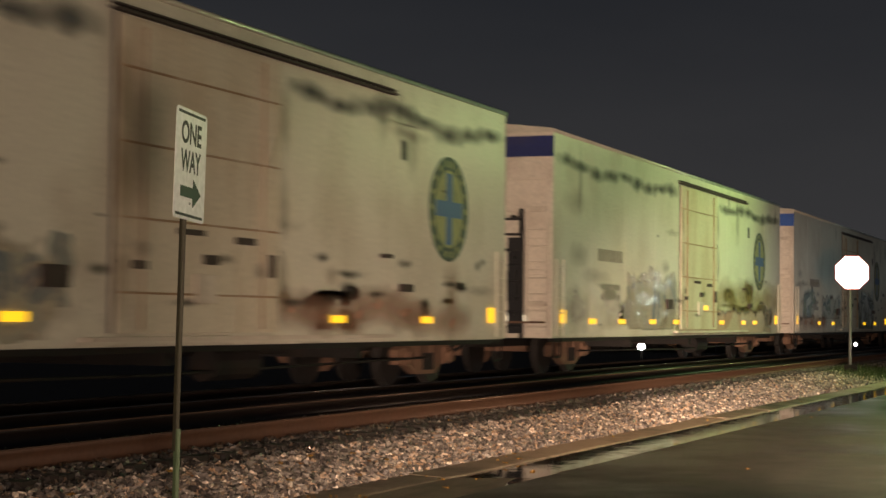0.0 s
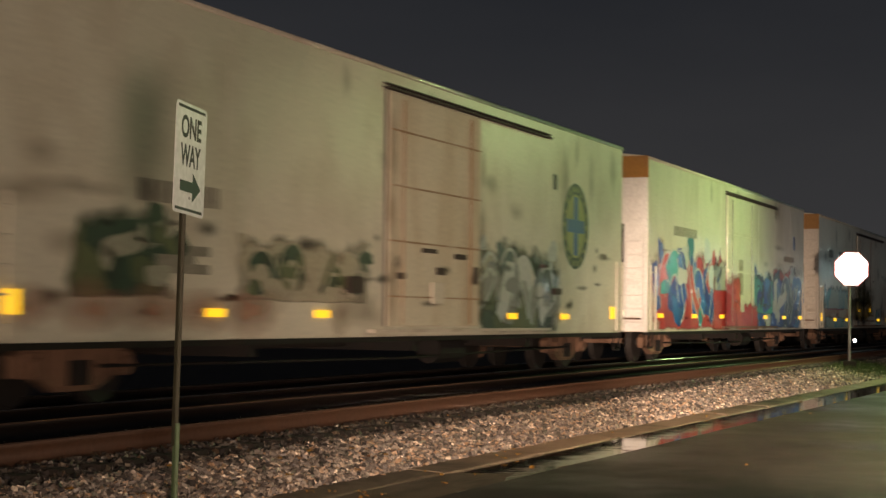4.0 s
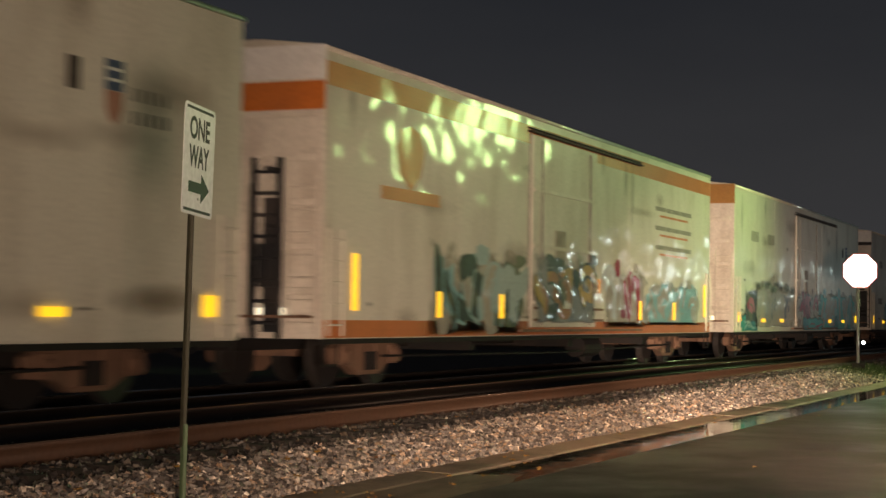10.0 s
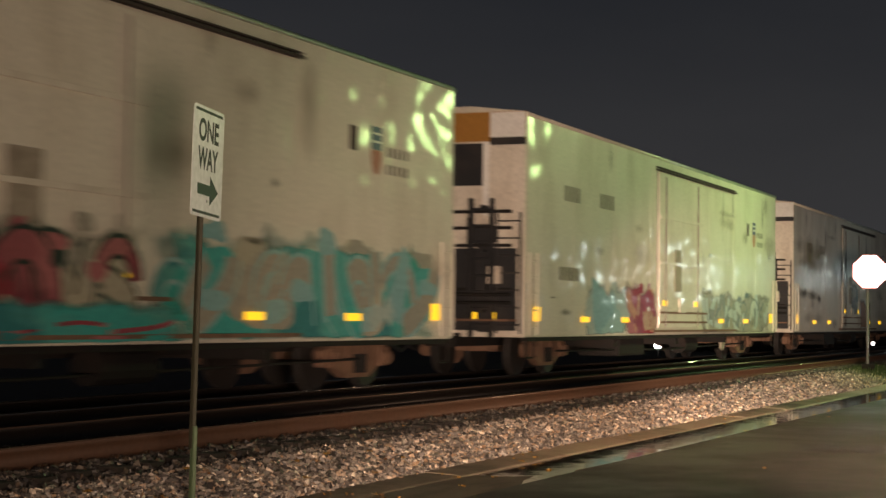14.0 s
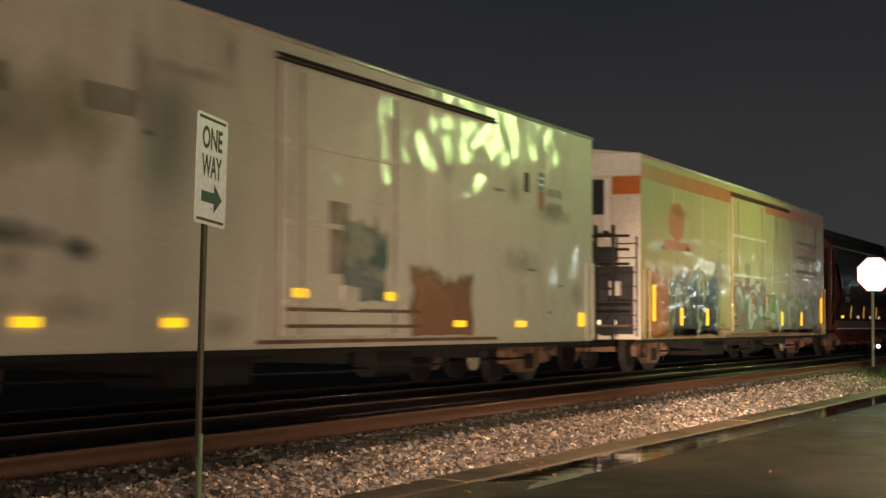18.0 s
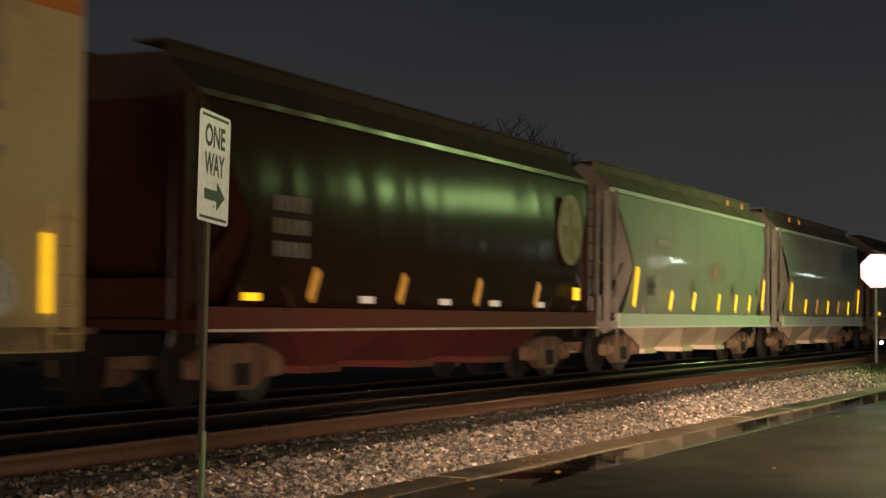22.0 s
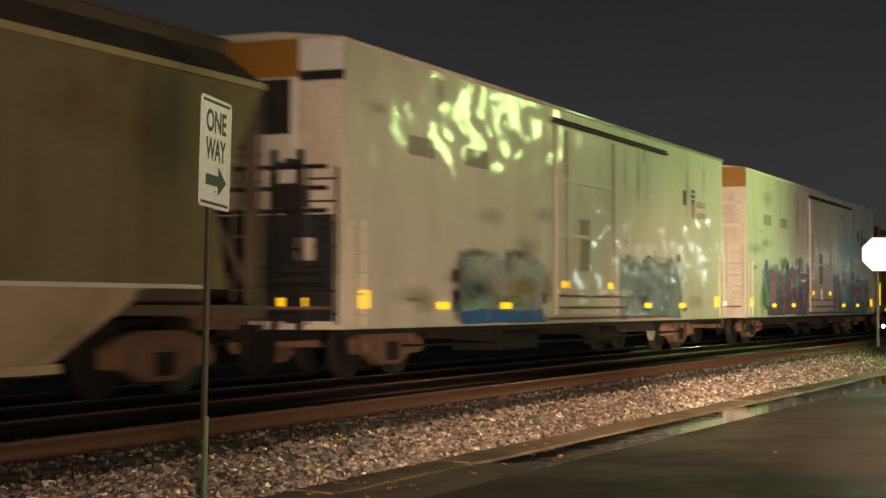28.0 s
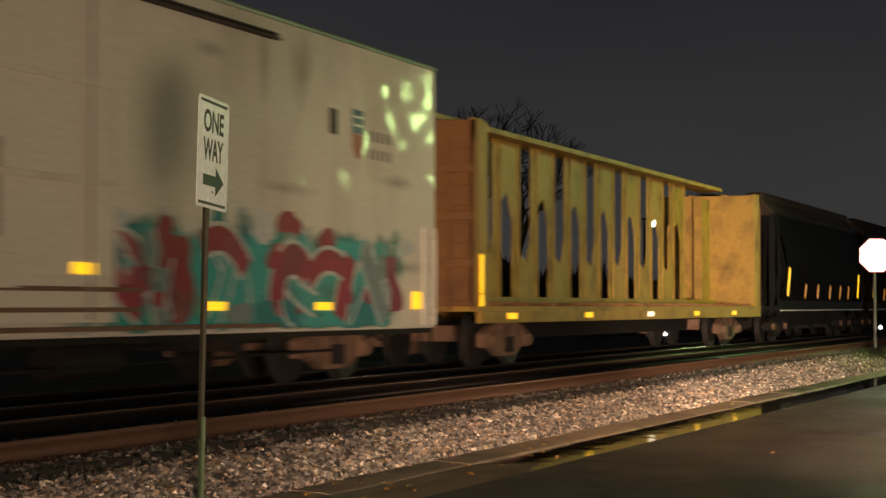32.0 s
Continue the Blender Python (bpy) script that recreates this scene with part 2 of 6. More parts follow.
M_STEEL = surface("galvanised_steel", (0.42, 0.42, 0.42), 0.45, metal=0.6, dirt=(0.25, 0.22, 0.2))
M_POSTSTEEL = surface("weathered_post_steel", (0.16, 0.155, 0.15), 0.6, metal=0.4, dirt=(0.07, 0.06, 0.05))
M_BARK = surface("night_tree_bark", (0.03, 0.025, 0.02), 0.9)
M_GRASS = surface("wet_verge_grass", (0.05, 0.075, 0.02), 0.8, dirt=(0.08, 0.06, 0.03), dirt_scale=6.0)


# ---- mesh helpers ----
def part(name, bm, material, parent=None, label=""):
    """Link a bmesh as one mesh object, under a thing or a part."""
    me = bpy.data.meshes.new(name)
    bm.to_mesh(me)
    bm.free()
    for mm in material if isinstance(material, (list, tuple)) else (material,):
        me.materials.append(mm)
    ob = new(name, me)
    if parent:
        ob.parent = parent
    if label:
        ob["label"] = label
    return ob


def share(name, ob, parent, m):
    """A further part on the mesh of ob."""
    o = new(name, ob.data)
    o.parent = parent
    o.matrix_basis = m
    return o


def box(bm, x0, y0, z0, x1, y1, z1, mi=0):
    v = [bm.verts.new(c) for c in ((x0, y0, z0), (x1, y0, z0), (x1, y1, z0), (x0, y1, z0), (x0, y0, z1), (x1, y0, z1), (x1, y1, z1), (x0, y1, z1))]
    for q in ((3, 2, 1, 0), (4, 5, 6, 7), (0, 1, 5, 4), (1, 2, 6, 5), (2, 3, 7, 6), (3, 0, 4, 7)):
        bm.faces.new([v[i] for i in q]).material_index = mi
    return v


def one_box(x0, y0, z0, x1, y1, z1, bevel=0.0):
    bm = bmesh.new()
    box(bm, x0, y0, z0, x1, y1, z1)
    if bevel:
        bmesh.ops.bevel(bm, geom=bm.edges[:], offset=bevel, segments=2, profile=0.6, affect="EDGES")
    return bm


def prism(bm, pts, axis, a, b, mi=0):
    """Extrude an outline of 2D points along an axis ('x', 'y' or 'z') from a to b."""
    def at(p, w):
        return {"x": (w, p[0], p[1]), "y": (p[0], w, p[1]), "z": (p[0], p[1], w)}[axis]
    lo, hi = [bm.verts.new(at(p, a)) for p in pts], [bm.verts.new(at(p, b)) for p in pts]
    n = len(pts)
    for i in range(n):
        bm.faces.new((lo[i], lo[(i + 1) % n], hi[(i + 1) % n], hi[i])).material_index = mi
    bm.faces.new(lo[::-1]).material_index = mi
    bm.faces.new(hi).material_index = mi
    bmesh.ops.recalc_face_normals(bm, faces=bm.faces[:])


def cyl(bm, p, q, r, n=10, r2=None):
    """A rod from p to q."""
    p, q = Vector(p), Vector(q)
    m = Matrix.Translation((p + q) / 2) @ (q - p).to_track_quat("Z", "Y").to_matrix().to_4x4()
    bmesh.ops.create_cone(bm, cap_ends=True, segments=n, radius1=r, radius2=r if r2 is None else r2, depth=(q - p).length, matrix=m)


def disc_pts(cx, cz, rx, rz, n=28):
    return [(cx + rx * math.cos(2 * math.pi * i / n), cz + rz * math.sin(2 * math.pi * i / n)) for i in range(n)]


def plate(bm, pts, y, thick=0.006, mi=0):
    """A thin sheet on a car's side; pts are (x, z), y its face."""
    prism(bm, pts, "y", y, y + thick, mi)


def edge(x):
    """How far the kerb line lies off its middle course."""
    return 0.17 - 0.017 * (min(60.0, max(-10.0, x)) - 14)


# ---- ground: one sheet from the road over kerb and ballast to the far side ----
def ballast_height(x, y):
    """Height of the ground across the tracks."""
    pts = ((-400, ROAD_Z - 1.2), (-9, ROAD_Z - 0.05), (6.30, ROAD_Z - 0.02), (6.34, -0.54), (6.70, -0.53), (6.80, -0.475), (7.6, -0.31), (8.2, -0.20), (13.2, -0.20), (14.6, -0.30), (17.0, -0.6), (500, -0.8))
    y -= edge(x) * max(0.0, 1 - abs(y - 6.45) / 1.3)
    for (a, za), (b, zb) in zip(pts, pts[1:]):
        if y <= b:
            return za + (zb - za) * (y - a) / (b - a)
    return pts[-1][1]


bm = bmesh.new()
xs = [-300, -60, -20, -8, 0, 6, 10] + [12 + 2 * i for i in range(30)] + [75, 85, 100, 130, 180, 300, 700, 2000]
ys = [-400, -60, -20, -9, -4, 0, 3, 5, 6.0, 6.15, 6.3, 6.45, 6.6, 6.8, 7.1, 7.6, 8.2, 9, 10, 11, 12.1, 13.2, 14.6, 17, 24, 40, 90, 500]
grid = [[bm.verts.new((x, y, ballast_height(x, y) - 0.02)) for y in ys] for x in xs]
for i in range(len(xs) - 1):
    for j in range(len(ys) - 1):
        bm.faces.new((grid[i][j], grid[i + 1][j], grid[i + 1][j + 1], grid[i][j + 1]))
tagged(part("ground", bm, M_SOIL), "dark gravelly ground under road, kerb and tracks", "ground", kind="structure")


def wet_asphalt():
    m, nt, b, out = shader("wet_asphalt")
    big, fine, grit = noise_node(nt, 0.5, 5.0), noise_node(nt, 60.0, 2.0), noise_node(nt, 2.2, 8.0, None, 0.75)
    c = ramp_node(nt, grit.outputs["Fac"], 0.3, 0.7, (0.022, 0.017, 0.013), (0.085, 0.066, 0.050))
    link(nt, c.outputs["Color"], b.inputs["Base Color"])
    r = ramp_node(nt, big.outputs["Fac"], 0.38, 0.62, (0.34,) * 3, (0.62,) * 3)
    link(nt, r.outputs["Color"], b.inputs["Roughness"])
    bp = nt.nodes.new("ShaderNodeBump")
    bp.inputs["Distance"].default_value = 0.006
    link(nt, fine.outputs["Fac"], bp.inputs["Height"])
    link(nt, bp.outputs["Normal"], b.inputs["Normal"])
    return m


def water():
    m, nt, b, out = shader("puddle_water")
    b.inputs["Base Color"].default_value = (0.02, 0.018, 0.015, 1)
    b.inputs["Roughness"].default_value = 0.03
    b.inputs["Specular IOR Level"].default_value = 0.9
    n = noise_node(nt, 2.5, 2.0)
    bp = nt.nodes.new("ShaderNodeBump")
    bp.inputs["Distance"].default_value = 0.0015
    link(nt, n.outputs["Fac"], bp.inputs["Height"])
    link(nt, bp.outputs["Normal"], b.inputs["Normal"])
    return m


M_ASPHALT, M_WATER = wet_asphalt(), water()
GUTTER_Y = 5.50


def road_height(x, y):
    """Crowned road; beside it the gutter pan falls to the kerb and lies lowest where the puddle stands."""
    if y <= GUTTER_Y:
        return ROAD_Z + 0.02 * (0.5 - abs(y + 1) / 7) + 0.003 * noise.noise((x * 0.30, y * 0.7, 0)) + 0.002 * noise.noise((x * 1.3, y * 2.2, 4))
    rise = 0.042 * min(1.0, max(0.0, (19.5 - x) / 4.0)) + 0.03 * min(1.0, max(0.0, (x - 50) / 8.0))
    return ROAD_Z - 0.012 - (0.034 - rise) * min(1.0, (y - GUTTER_Y) / 0.40) + 0.004 * noise.noise((x * 0.7, y * 2.0, 7)) + 0.003 * noise.noise((x * 3.1, y * 5.2, 4))


def strip(ry):
    bm = bmesh.new()
    rx = [-60, -30, -10, 0, 5] + [10 + 0.5 * i for i in range(102)] + [64, 70, 80, 100, 140, 200]
    rows_ = [[bm.verts.new((x, y + (edge(x) if y > 4 else 0.0), road_height(x, y + 1e-6 if y == ry[0] else y))) for y in ry] for x in rx]
    for i in range(len(rx) - 1):
        for j in range(len(ry) - 1):
            bm.faces.new((rows_[i][j], rows_[i + 1][j], rows_[i + 1][j + 1], rows_[i][j + 1])).smooth = True
    return bm


tagged(part("road", strip([-9.0, -5, -2, 0, 2, 3.5, 4.4, 5.0, 5.3, GUTTER_Y]), M_ASPHALT), "wet worn dark asphalt road beside the gutter", "road", kind="structure")
tagged(part("gutter", strip([GUTTER_Y, 5.56, 5.64, 5.72, 5.80, 5.88, 5.96, 6.04, 6.12, 6.20, 6.29]), M_GUTTER), "wet brown concrete gutter pan along the kerb", "gutter", kind="structure")

# rain water lying level in the gutter
bm = bmesh.new()
vs = [bm.verts.new((x, y + edge(x), ROAD_Z - 0.0130)) for x, y in ((12, GUTTER_Y + 0.01), (59, GUTTER_Y + 0.01), (59, 6.295), (12, 6.295))]
bm.faces.new(vs)
tagged(part("water", bm, M_WATER), "shallow rain puddle in the gutter beside the kerb", "puddle", kind="structure")

# kerb of cast lengths with open joints
kerb = tagged(new("kerb"), "wet stained concrete kerb between road and ballast", "kerb", kind="structure")
bm = bmesh.new()
prism(bm, [(6.26, -0.62), (6.268, -0.515), (6.28, -0.503), (6.32, -0.495), (6.37, -0.491), (6.60, -0.482), (6.72, -0.480), (6.77, -0.49), (6.77, -0.62)], "x", 0.0, 2.98)
seg = part("kerb_stone", bm, M_KERB, kerb)
KERB_TURN = -math.degrees(math.atan(0.017))
seg.matrix_basis = pose(-2, edge(-2) + 0.0, 0)
for i in range(1, 26):
    turn = Matrix.Translation((-2 + 3 * i, 6.4 + edge(-2 + 3 * i) + 0.012 * math.sin(i * 2.1), 0.006 * math.sin(i * 1.3)))
    share("kerb_stone", seg, kerb, turn @ pose(0, 0, 0, 0, 0, KERB_TURN) @ Matrix.Translation((0, -6.4, 0)))

# ---- the two tracks ----
def rail_profile():
    """Half of the section from the foot to the crown, with rounded foot and head edges; then mirrored."""
    half = [(0.0, -0.185), (0.072, -0.185)]
    half += [(0.070 + 0.006 * math.cos(radians(k)), -0.178 + 0.006 * math.sin(radians(k))) for k in (0, 30, 60, 90)]
    half += [(0.030, -0.160), (0.012, -0.145), (0.009, -0.06), (0.034, -0.042)]
    half += [(0.023 + 0.013 * math.cos(radians(k)), -0.014 + 0.013 * math.sin(radians(k))) for k in (0, 15, 30, 45, 60, 75)]
    half += [(0.0, 0.0)]
    return [(-a, b) for a, b in half[::-1]] + half[1:-1]


def rail(parent, y, web=None, crown=None):
    bm = bmesh.new()
    prism(bm, [(y + a, b) for a, b in rail_profile()], "x", -40, 420)
    for f in bm.faces:
        c = f.calc_center_median()
        f.smooth = abs(f.normal.x) < 0.5
        if c.z > -0.016 and f.normal.z > 0.3:
            f.material_index = 1
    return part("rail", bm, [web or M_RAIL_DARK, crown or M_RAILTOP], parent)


def track(yc, label, near=None):
    t = tagged(new("railway_track"), label, "railway track", "parallel tracks", "structure")
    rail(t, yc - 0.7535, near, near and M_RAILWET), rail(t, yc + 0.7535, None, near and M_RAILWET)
    bm = bmesh.new()
    box(bm, -0.11, -1.28, -0.33, 0.11, 1.28, -0.186)
    tie = part("sleeper", bm, M_TIE, t)
    tie.matrix_basis = pose(8, yc, 0)
    for i in range(1, 100):
        share("sleeper", tie, t, pose(8 + 0.53 * i, yc + 0.02 * math.sin(i * 3.7), 0.004 * math.sin(i * 1.9), 0, 0, 0.8 * math.sin(i * 5.1)))
    bm = bmesh.new()
    box(bm, -0.09, -0.13, -0.187, 0.09, 0.13, -0.170)
    for s in (-1, 1):
        box(bm, -0.05, s * 0.095 - 0.012, -0.17, -0.03, s * 0.095 + 0.012, -0.145)
        box(bm, 0.03, s * 0.095 - 0.012, -0.17, 0.05, s * 0.095 + 0.012, -0.145)
    tp = part("tie_plate", bm, M_RAIL, t)
    tp.matrix_basis = pose(8, yc - 0.7535, 0)
    for i in range(1, 100):
        share("tie_plate", tp, t, pose(8 + 0.53 * i, yc - 0.7535, 0))
    return t


track(TRACK_Y, "running line with polished wet rails on dark timber sleepers")
track(9.20, "empty rusty siding track with wet rails on timber sleepers", M_RAIL)


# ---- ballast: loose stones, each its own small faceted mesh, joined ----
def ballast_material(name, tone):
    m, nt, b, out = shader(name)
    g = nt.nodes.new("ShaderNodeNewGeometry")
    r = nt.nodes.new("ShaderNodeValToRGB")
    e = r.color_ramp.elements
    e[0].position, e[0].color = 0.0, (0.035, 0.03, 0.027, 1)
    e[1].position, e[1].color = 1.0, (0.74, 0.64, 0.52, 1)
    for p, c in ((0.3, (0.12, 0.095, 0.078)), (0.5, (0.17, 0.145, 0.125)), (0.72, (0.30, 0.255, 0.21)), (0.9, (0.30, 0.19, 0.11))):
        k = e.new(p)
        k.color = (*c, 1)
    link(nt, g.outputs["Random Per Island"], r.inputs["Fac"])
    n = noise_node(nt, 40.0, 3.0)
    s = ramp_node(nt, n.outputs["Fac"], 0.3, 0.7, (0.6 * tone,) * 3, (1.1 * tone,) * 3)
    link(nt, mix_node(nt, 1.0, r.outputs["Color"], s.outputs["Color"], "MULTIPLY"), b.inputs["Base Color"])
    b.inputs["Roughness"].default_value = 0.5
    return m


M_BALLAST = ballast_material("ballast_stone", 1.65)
# same stone at low tone: shade beyond the near rail put into colour
M_BALLAST_DARK = ballast_material("shaded_ballast_stone", 0.22)


def stones(name, count, x0, x1, y0, y1, size, label, power=1.0, mat=None):
    rng = np.random.default_rng(5 + count)
    cube = np.array([(-1, -1, -1), (1, -1, -1), (1, 1, -1), (-1, 1, -1), (-1, -1, 1), (1, -1, 1), (1, 1, 1), (-1, 1, 1)], float)
    quads = np.array([(3, 2, 1, 0), (4, 5, 6, 7), (0, 1, 5, 4), (1, 2, 6, 5), (2, 3, 7, 6), (3, 0, 4, 7)])
    u = rng.random(count) ** power
    px_, py_ = x0 + (x1 - x0) * u, y0 + (y1 - y0) * rng.random(count)
    v = cube[None] * (0.55 + 0.45 * rng.random((count, 8, 1))) * (size * (0.5 + 0.8 * rng.random((count, 1, 1)))) * np.array([1.15, 1.0, 0.72])
    v += rng.normal(0, size * 0.10, v.shape)
    ang = rng.random((count, 3)) * 2 * math.pi
    for ax in (0, 1, 2):
        c, s = np.cos(ang[:, ax, None]), np.sin(ang[:, ax, None])
        a, b = (ax + 1) % 3, (ax + 2) % 3
        va_, vb_ = v[..., a].copy(), v[..., b].copy()
        v[..., a], v[..., b] = c * va_ - s * vb_, s * va_ + c * vb_
    py_ = py_ + np.array([edge(a) * max(0.0, 1 - abs(b - 6.45) / 1.3) for a, b in zip(px_, py_)])
    zz = np.array([ballast_height(a, b) for a, b in zip(px_, py_)]) - 0.005 + size * 0.6 * rng.random(count)
    v += np.stack([px_, py_, zz], -1)[:, None, :]
    f = (quads[None] + 8 * np.arange(count)[:, None, None]).reshape(-1, 4)
    me = bpy.data.meshes.new(name)
    me.from_pydata(v.reshape(-1, 3).tolist(), [], f.tolist())
    me.materials.append(mat or M_BALLAST)
    return tagged(new(name, me), label, "ballast", kind="stuff")


# same stone mix at a lower tone for the strip by the rail
M_BALLAST_MID = ballast_material("mid_tone_ballast_stone", 0.40)
stones("ballast", 20000, 9.0, 34.0, 6.70, 7.80, 0.031, "loose wet brown and grey ballast stones beside the rail", 1.25)
stones("ballast", 12500, 34.0, 75.0, 6.70, 8.0, 0.034, "loose wet brown and grey ballast stones beside the rail", 1.3)
stones("ballast", 11000, 9.0, 60.0, 7.62, 8.36, 0.030, "darker ballast stones along the rail foot", 1.3, M_BALLAST_MID)
stones("ballast", 9001, 11.0, 60.0, 8.55, 13.3, 0.03, "ballast stones between the rails, darkened for shade", 1.3, M_BALLAST_DARK)

# ---- one way sign on its post ----
SIGN = tagged(new("one_way_sign"), "white one way sign with black arrow on a green steel post", "road sign")
SIGN.matrix_basis = pose(11.55, 6.86, -0.40, 0, 2.0, 0)
bm = bmesh.new()
prism(bm, [(-0.028, -0.016), (-0.022, -0.016), (-0.012, 0.012), (0.012, 0.012), (0.022, -0.016), (0.028, -0.016), (0.028, -0.010), (0.016, 0.018), (-0.016, 0.018), (-0.028, -0.010)], "z", -0.35, 0.62)
part("lower_post", bm, M_POST, SIGN)
bm = bmesh.new()
prism(bm, [(-0.028, -0.002), (-0.022, -0.002), (-0.012, 0.026), (0.012, 0.026), (0.022, -0.002), (0.028, -0.002), (0.028, 0.004), (0.016, 0.032), (-0.016, 0.032), (-0.028, 0.004)], "z", 0.45, 3.0)
part("upper_post", bm, M_POST_DARK, SIGN, "stained upper length of the post, darkened for shade")
SIGN_W, SIGN_H, SIGN_Z = 0.62, 0.86, 2.23


def rounded(w, h, r, n=5):
    out = []
    for cx, cz, a0 in ((w / 2 - r, h / 2 - r, 0), (-w / 2 + r, h / 2 - r, 90), (-w / 2 + r, -h / 2 + r, 180), (w / 2 - r, -h / 2 + r, 270)):
        out += [(cx + r * math.cos(radians(a0 + 90 * i / n)), cz + r * math.sin(radians(a0 + 90 * i / n))) for i in range(n + 1)]
    return out


SIGN_M = pose(0.01, -0.03, SIGN_Z + SIGN_H / 2, 0, 0.8, 8.0)


def on_sign(name, bm, mat, parent):
    o = part(name, bm, mat, parent)
    if parent is SIGN:
        o.matrix_basis = SIGN_M
    return o


bm = bmesh.new()
prism(bm, rounded(SIGN_W, SIGN_H, 0.04), "y", -0.004, 0.0)
panel = on_sign("sign_panel", bm, M_SIGNWHITE, SIGN)
for k in (1, -1):
    bm = bmesh.new()
    z = k * (SIGN_H / 2 - 0.035)
    prism(bm, [(-0.27, z - 0.011), (0.27, z - 0.011), (0.27, z + 0.011), (-0.27, z + 0.011)], "y", -0.0056, -0.0042)
    part("border_stripe", bm, M_SIGNBLACK, panel)
bm = bmesh.new()
az = -0.215
prism(bm, [(-0.19, az - 0.042), (0.06, az - 0.042), (0.06, az - 0.115), (0.225, az), (0.06, az + 0.115), (0.06, az + 0.042), (-0.19, az + 0.042)], "y", -0.0056, -0.0042)
part("arrow", bm, M_SIGNBLACK, panel)
for word, z in (("ONE", 0.165), ("WAY", -0.055)):
    cu = bpy.data.curves.new(word.lower(), "FONT")
    cu.body, cu.size, cu.align_x, cu.extrude, cu.offset = word, 0.235, "CENTER", 0.0006, 0.006
    tmp = new("tmp", cu)
    bpy.context.view_layer.update()
    me = bpy.data.meshes.new_from_object(tmp.evaluated_get(bpy.context.evaluated_depsgraph_get()))
    bpy.data.objects.remove(tmp)
    me.materials.clear()
    me.materials.append(M_SIGNBLACK)
    wide = max(v.co.x for v in me.vertices) - min(v.co.x for v in me.vertices)
    lo = min(v.co.x for v in me.vertices)
    for v in me.vertices:
        v.co = ((v.co.x - lo) / wide * 0.40 - 0.20, -0.0050 - v.co.z, v.co.y + z)
    o = new("lettering", me)
    o.parent = panel
for z in (0.28, -0.30):
    bm = bmesh.new()
    cyl(bm, (0, -0.012, z), (0, 0.0, z), 0.011, 8)
    part("bolt", bm, M_STEEL, panel)

# ---- stop sign far along the kerb, its sheeting emissive in place of returned headlight ----
STOP = tagged(new("stop_sign"), "octagonal stop sign with self-glowing white face on steel post", "road sign")
STOP.matrix_basis = pose(49.2, 7.45, -0.36, 0, 0, 0)
M_STOPW = glow("emissive_sign_sheeting", (1.0, 0.90, 0.86), 6.0)
# red rim drawn wide and glowing, standing in for the halo
M_STOPR = glow("red_rim_halo_glow", (1.0, 0.22, 0.20), 0.55)
bm = bmesh.new()
cyl(bm, (0, 0.06, -0.4), (0, 0.06, 3.3), 0.045, 10)
part("post", bm, M_POSTSTEEL, STOP)
bm = bmesh.new()
box(bm, -0.05, -0.14, 0.0, 0.05, 0.22, 0.28)
part("post_base", bm, M_UNDER, STOP)
STOP_M = pose(-0.06, 0, 2.86, 0, 0, -72)
octa = lambda r: [(r * math.cos(radians(22.5 + 45 * i)), r * math.sin(radians(22.5 + 45 * i))) for i in range(8)]
bm = bmesh.new()
prism(bm, octa(0.515), "y", 0.0, 0.006)
o = part("sign_panel", bm, M_STOPR, STOP)
o.matrix_basis = STOP_M
bm = bmesh.new()
prism(bm, octa(0.485), "y", -0.004, -0.001)
o2 = part("sign_face", bm, M_STOPW, o)
bm = bmesh.new()
bmesh.ops.create_uvsphere(bm, u_segments=12, v_segments=8, radius=0.055)
o = part("marker_reflector", bm, M_STOPW, STOP)
o.matrix_basis = pose(-0.08, -0.10, 0.85)

# ---- low marker lamp beyond the train, seen under the cars ----
ML = tagged(new("marker_light"), "small bright white ground lamp on a short stake", "lamp")
ML.matrix_basis = pose(58.1, 16.0, -0.46)
bm = bmesh.new()
cyl(bm, (0, 0, -0.1), (0, 0, 0.6), 0.03, 8)
part("stake", bm, M_UNDER, ML)
bm = bmesh.new()
bmesh.ops.create_uvsphere(bm, u_segments=14, v_segments=10, radius=0.14)
o = part("lens", bm, glow("white_lamp_lens", (1.0, 0.95, 0.9), 40.0), ML)
o.matrix_basis = pose(0, 0, 0.66)


# ---- bare trees behind the line ----
def bare_tree(x, y, height, spread, seed, forks=6):
    rng = random.Random(seed)
    t = tagged(new("tree"), "tall bare winter tree dark against the night sky", "tree", "trees behind the line")
    t.matrix_basis = pose(x, y, -0.8)
    bm = bmesh.new()
    twig = bmesh.new()

    def limb(p, d, ln, r, depth):
        q = p + d * ln
        if depth < 3:
            cyl(bm, p, q, r, 6, r * 0.62)
        else:
            side = d.orthogonal().normalized() * r
            ring = [twig.verts.new(p + Matrix.Rotation(2.094 * k, 3, d) @ side) for k in range(3)]
            tip = [twig.verts.new(q + 0.62 * (Matrix.Rotation(2.094 * k, 3, d) @ side)) for k in range(3)]
            for k in range(3):
                twig.faces.new((ring[k], ring[(k + 1) % 3], tip[(k + 1) % 3], tip[k]))
        if depth >= forks:
            return
        for _ in range(3 if depth < 2 else rng.choice((2, 3))):
            k = Vector((rng.uniform(-1, 1), rng.uniform(-1, 1), rng.uniform(-0.25, 0.7))) * spread
            limb(q, (d + k).normalized(), ln * rng.uniform(0.62, 0.84), r * 0.66, depth + 1)
    limb(Vector((0, 0, 0)), Vector((0, 0, 1)), height * 0.28, height * 0.022, 0)
    part("trunk", bm, M_BARK, t)
    part("crown", twig, M_BARK, t)
    return t


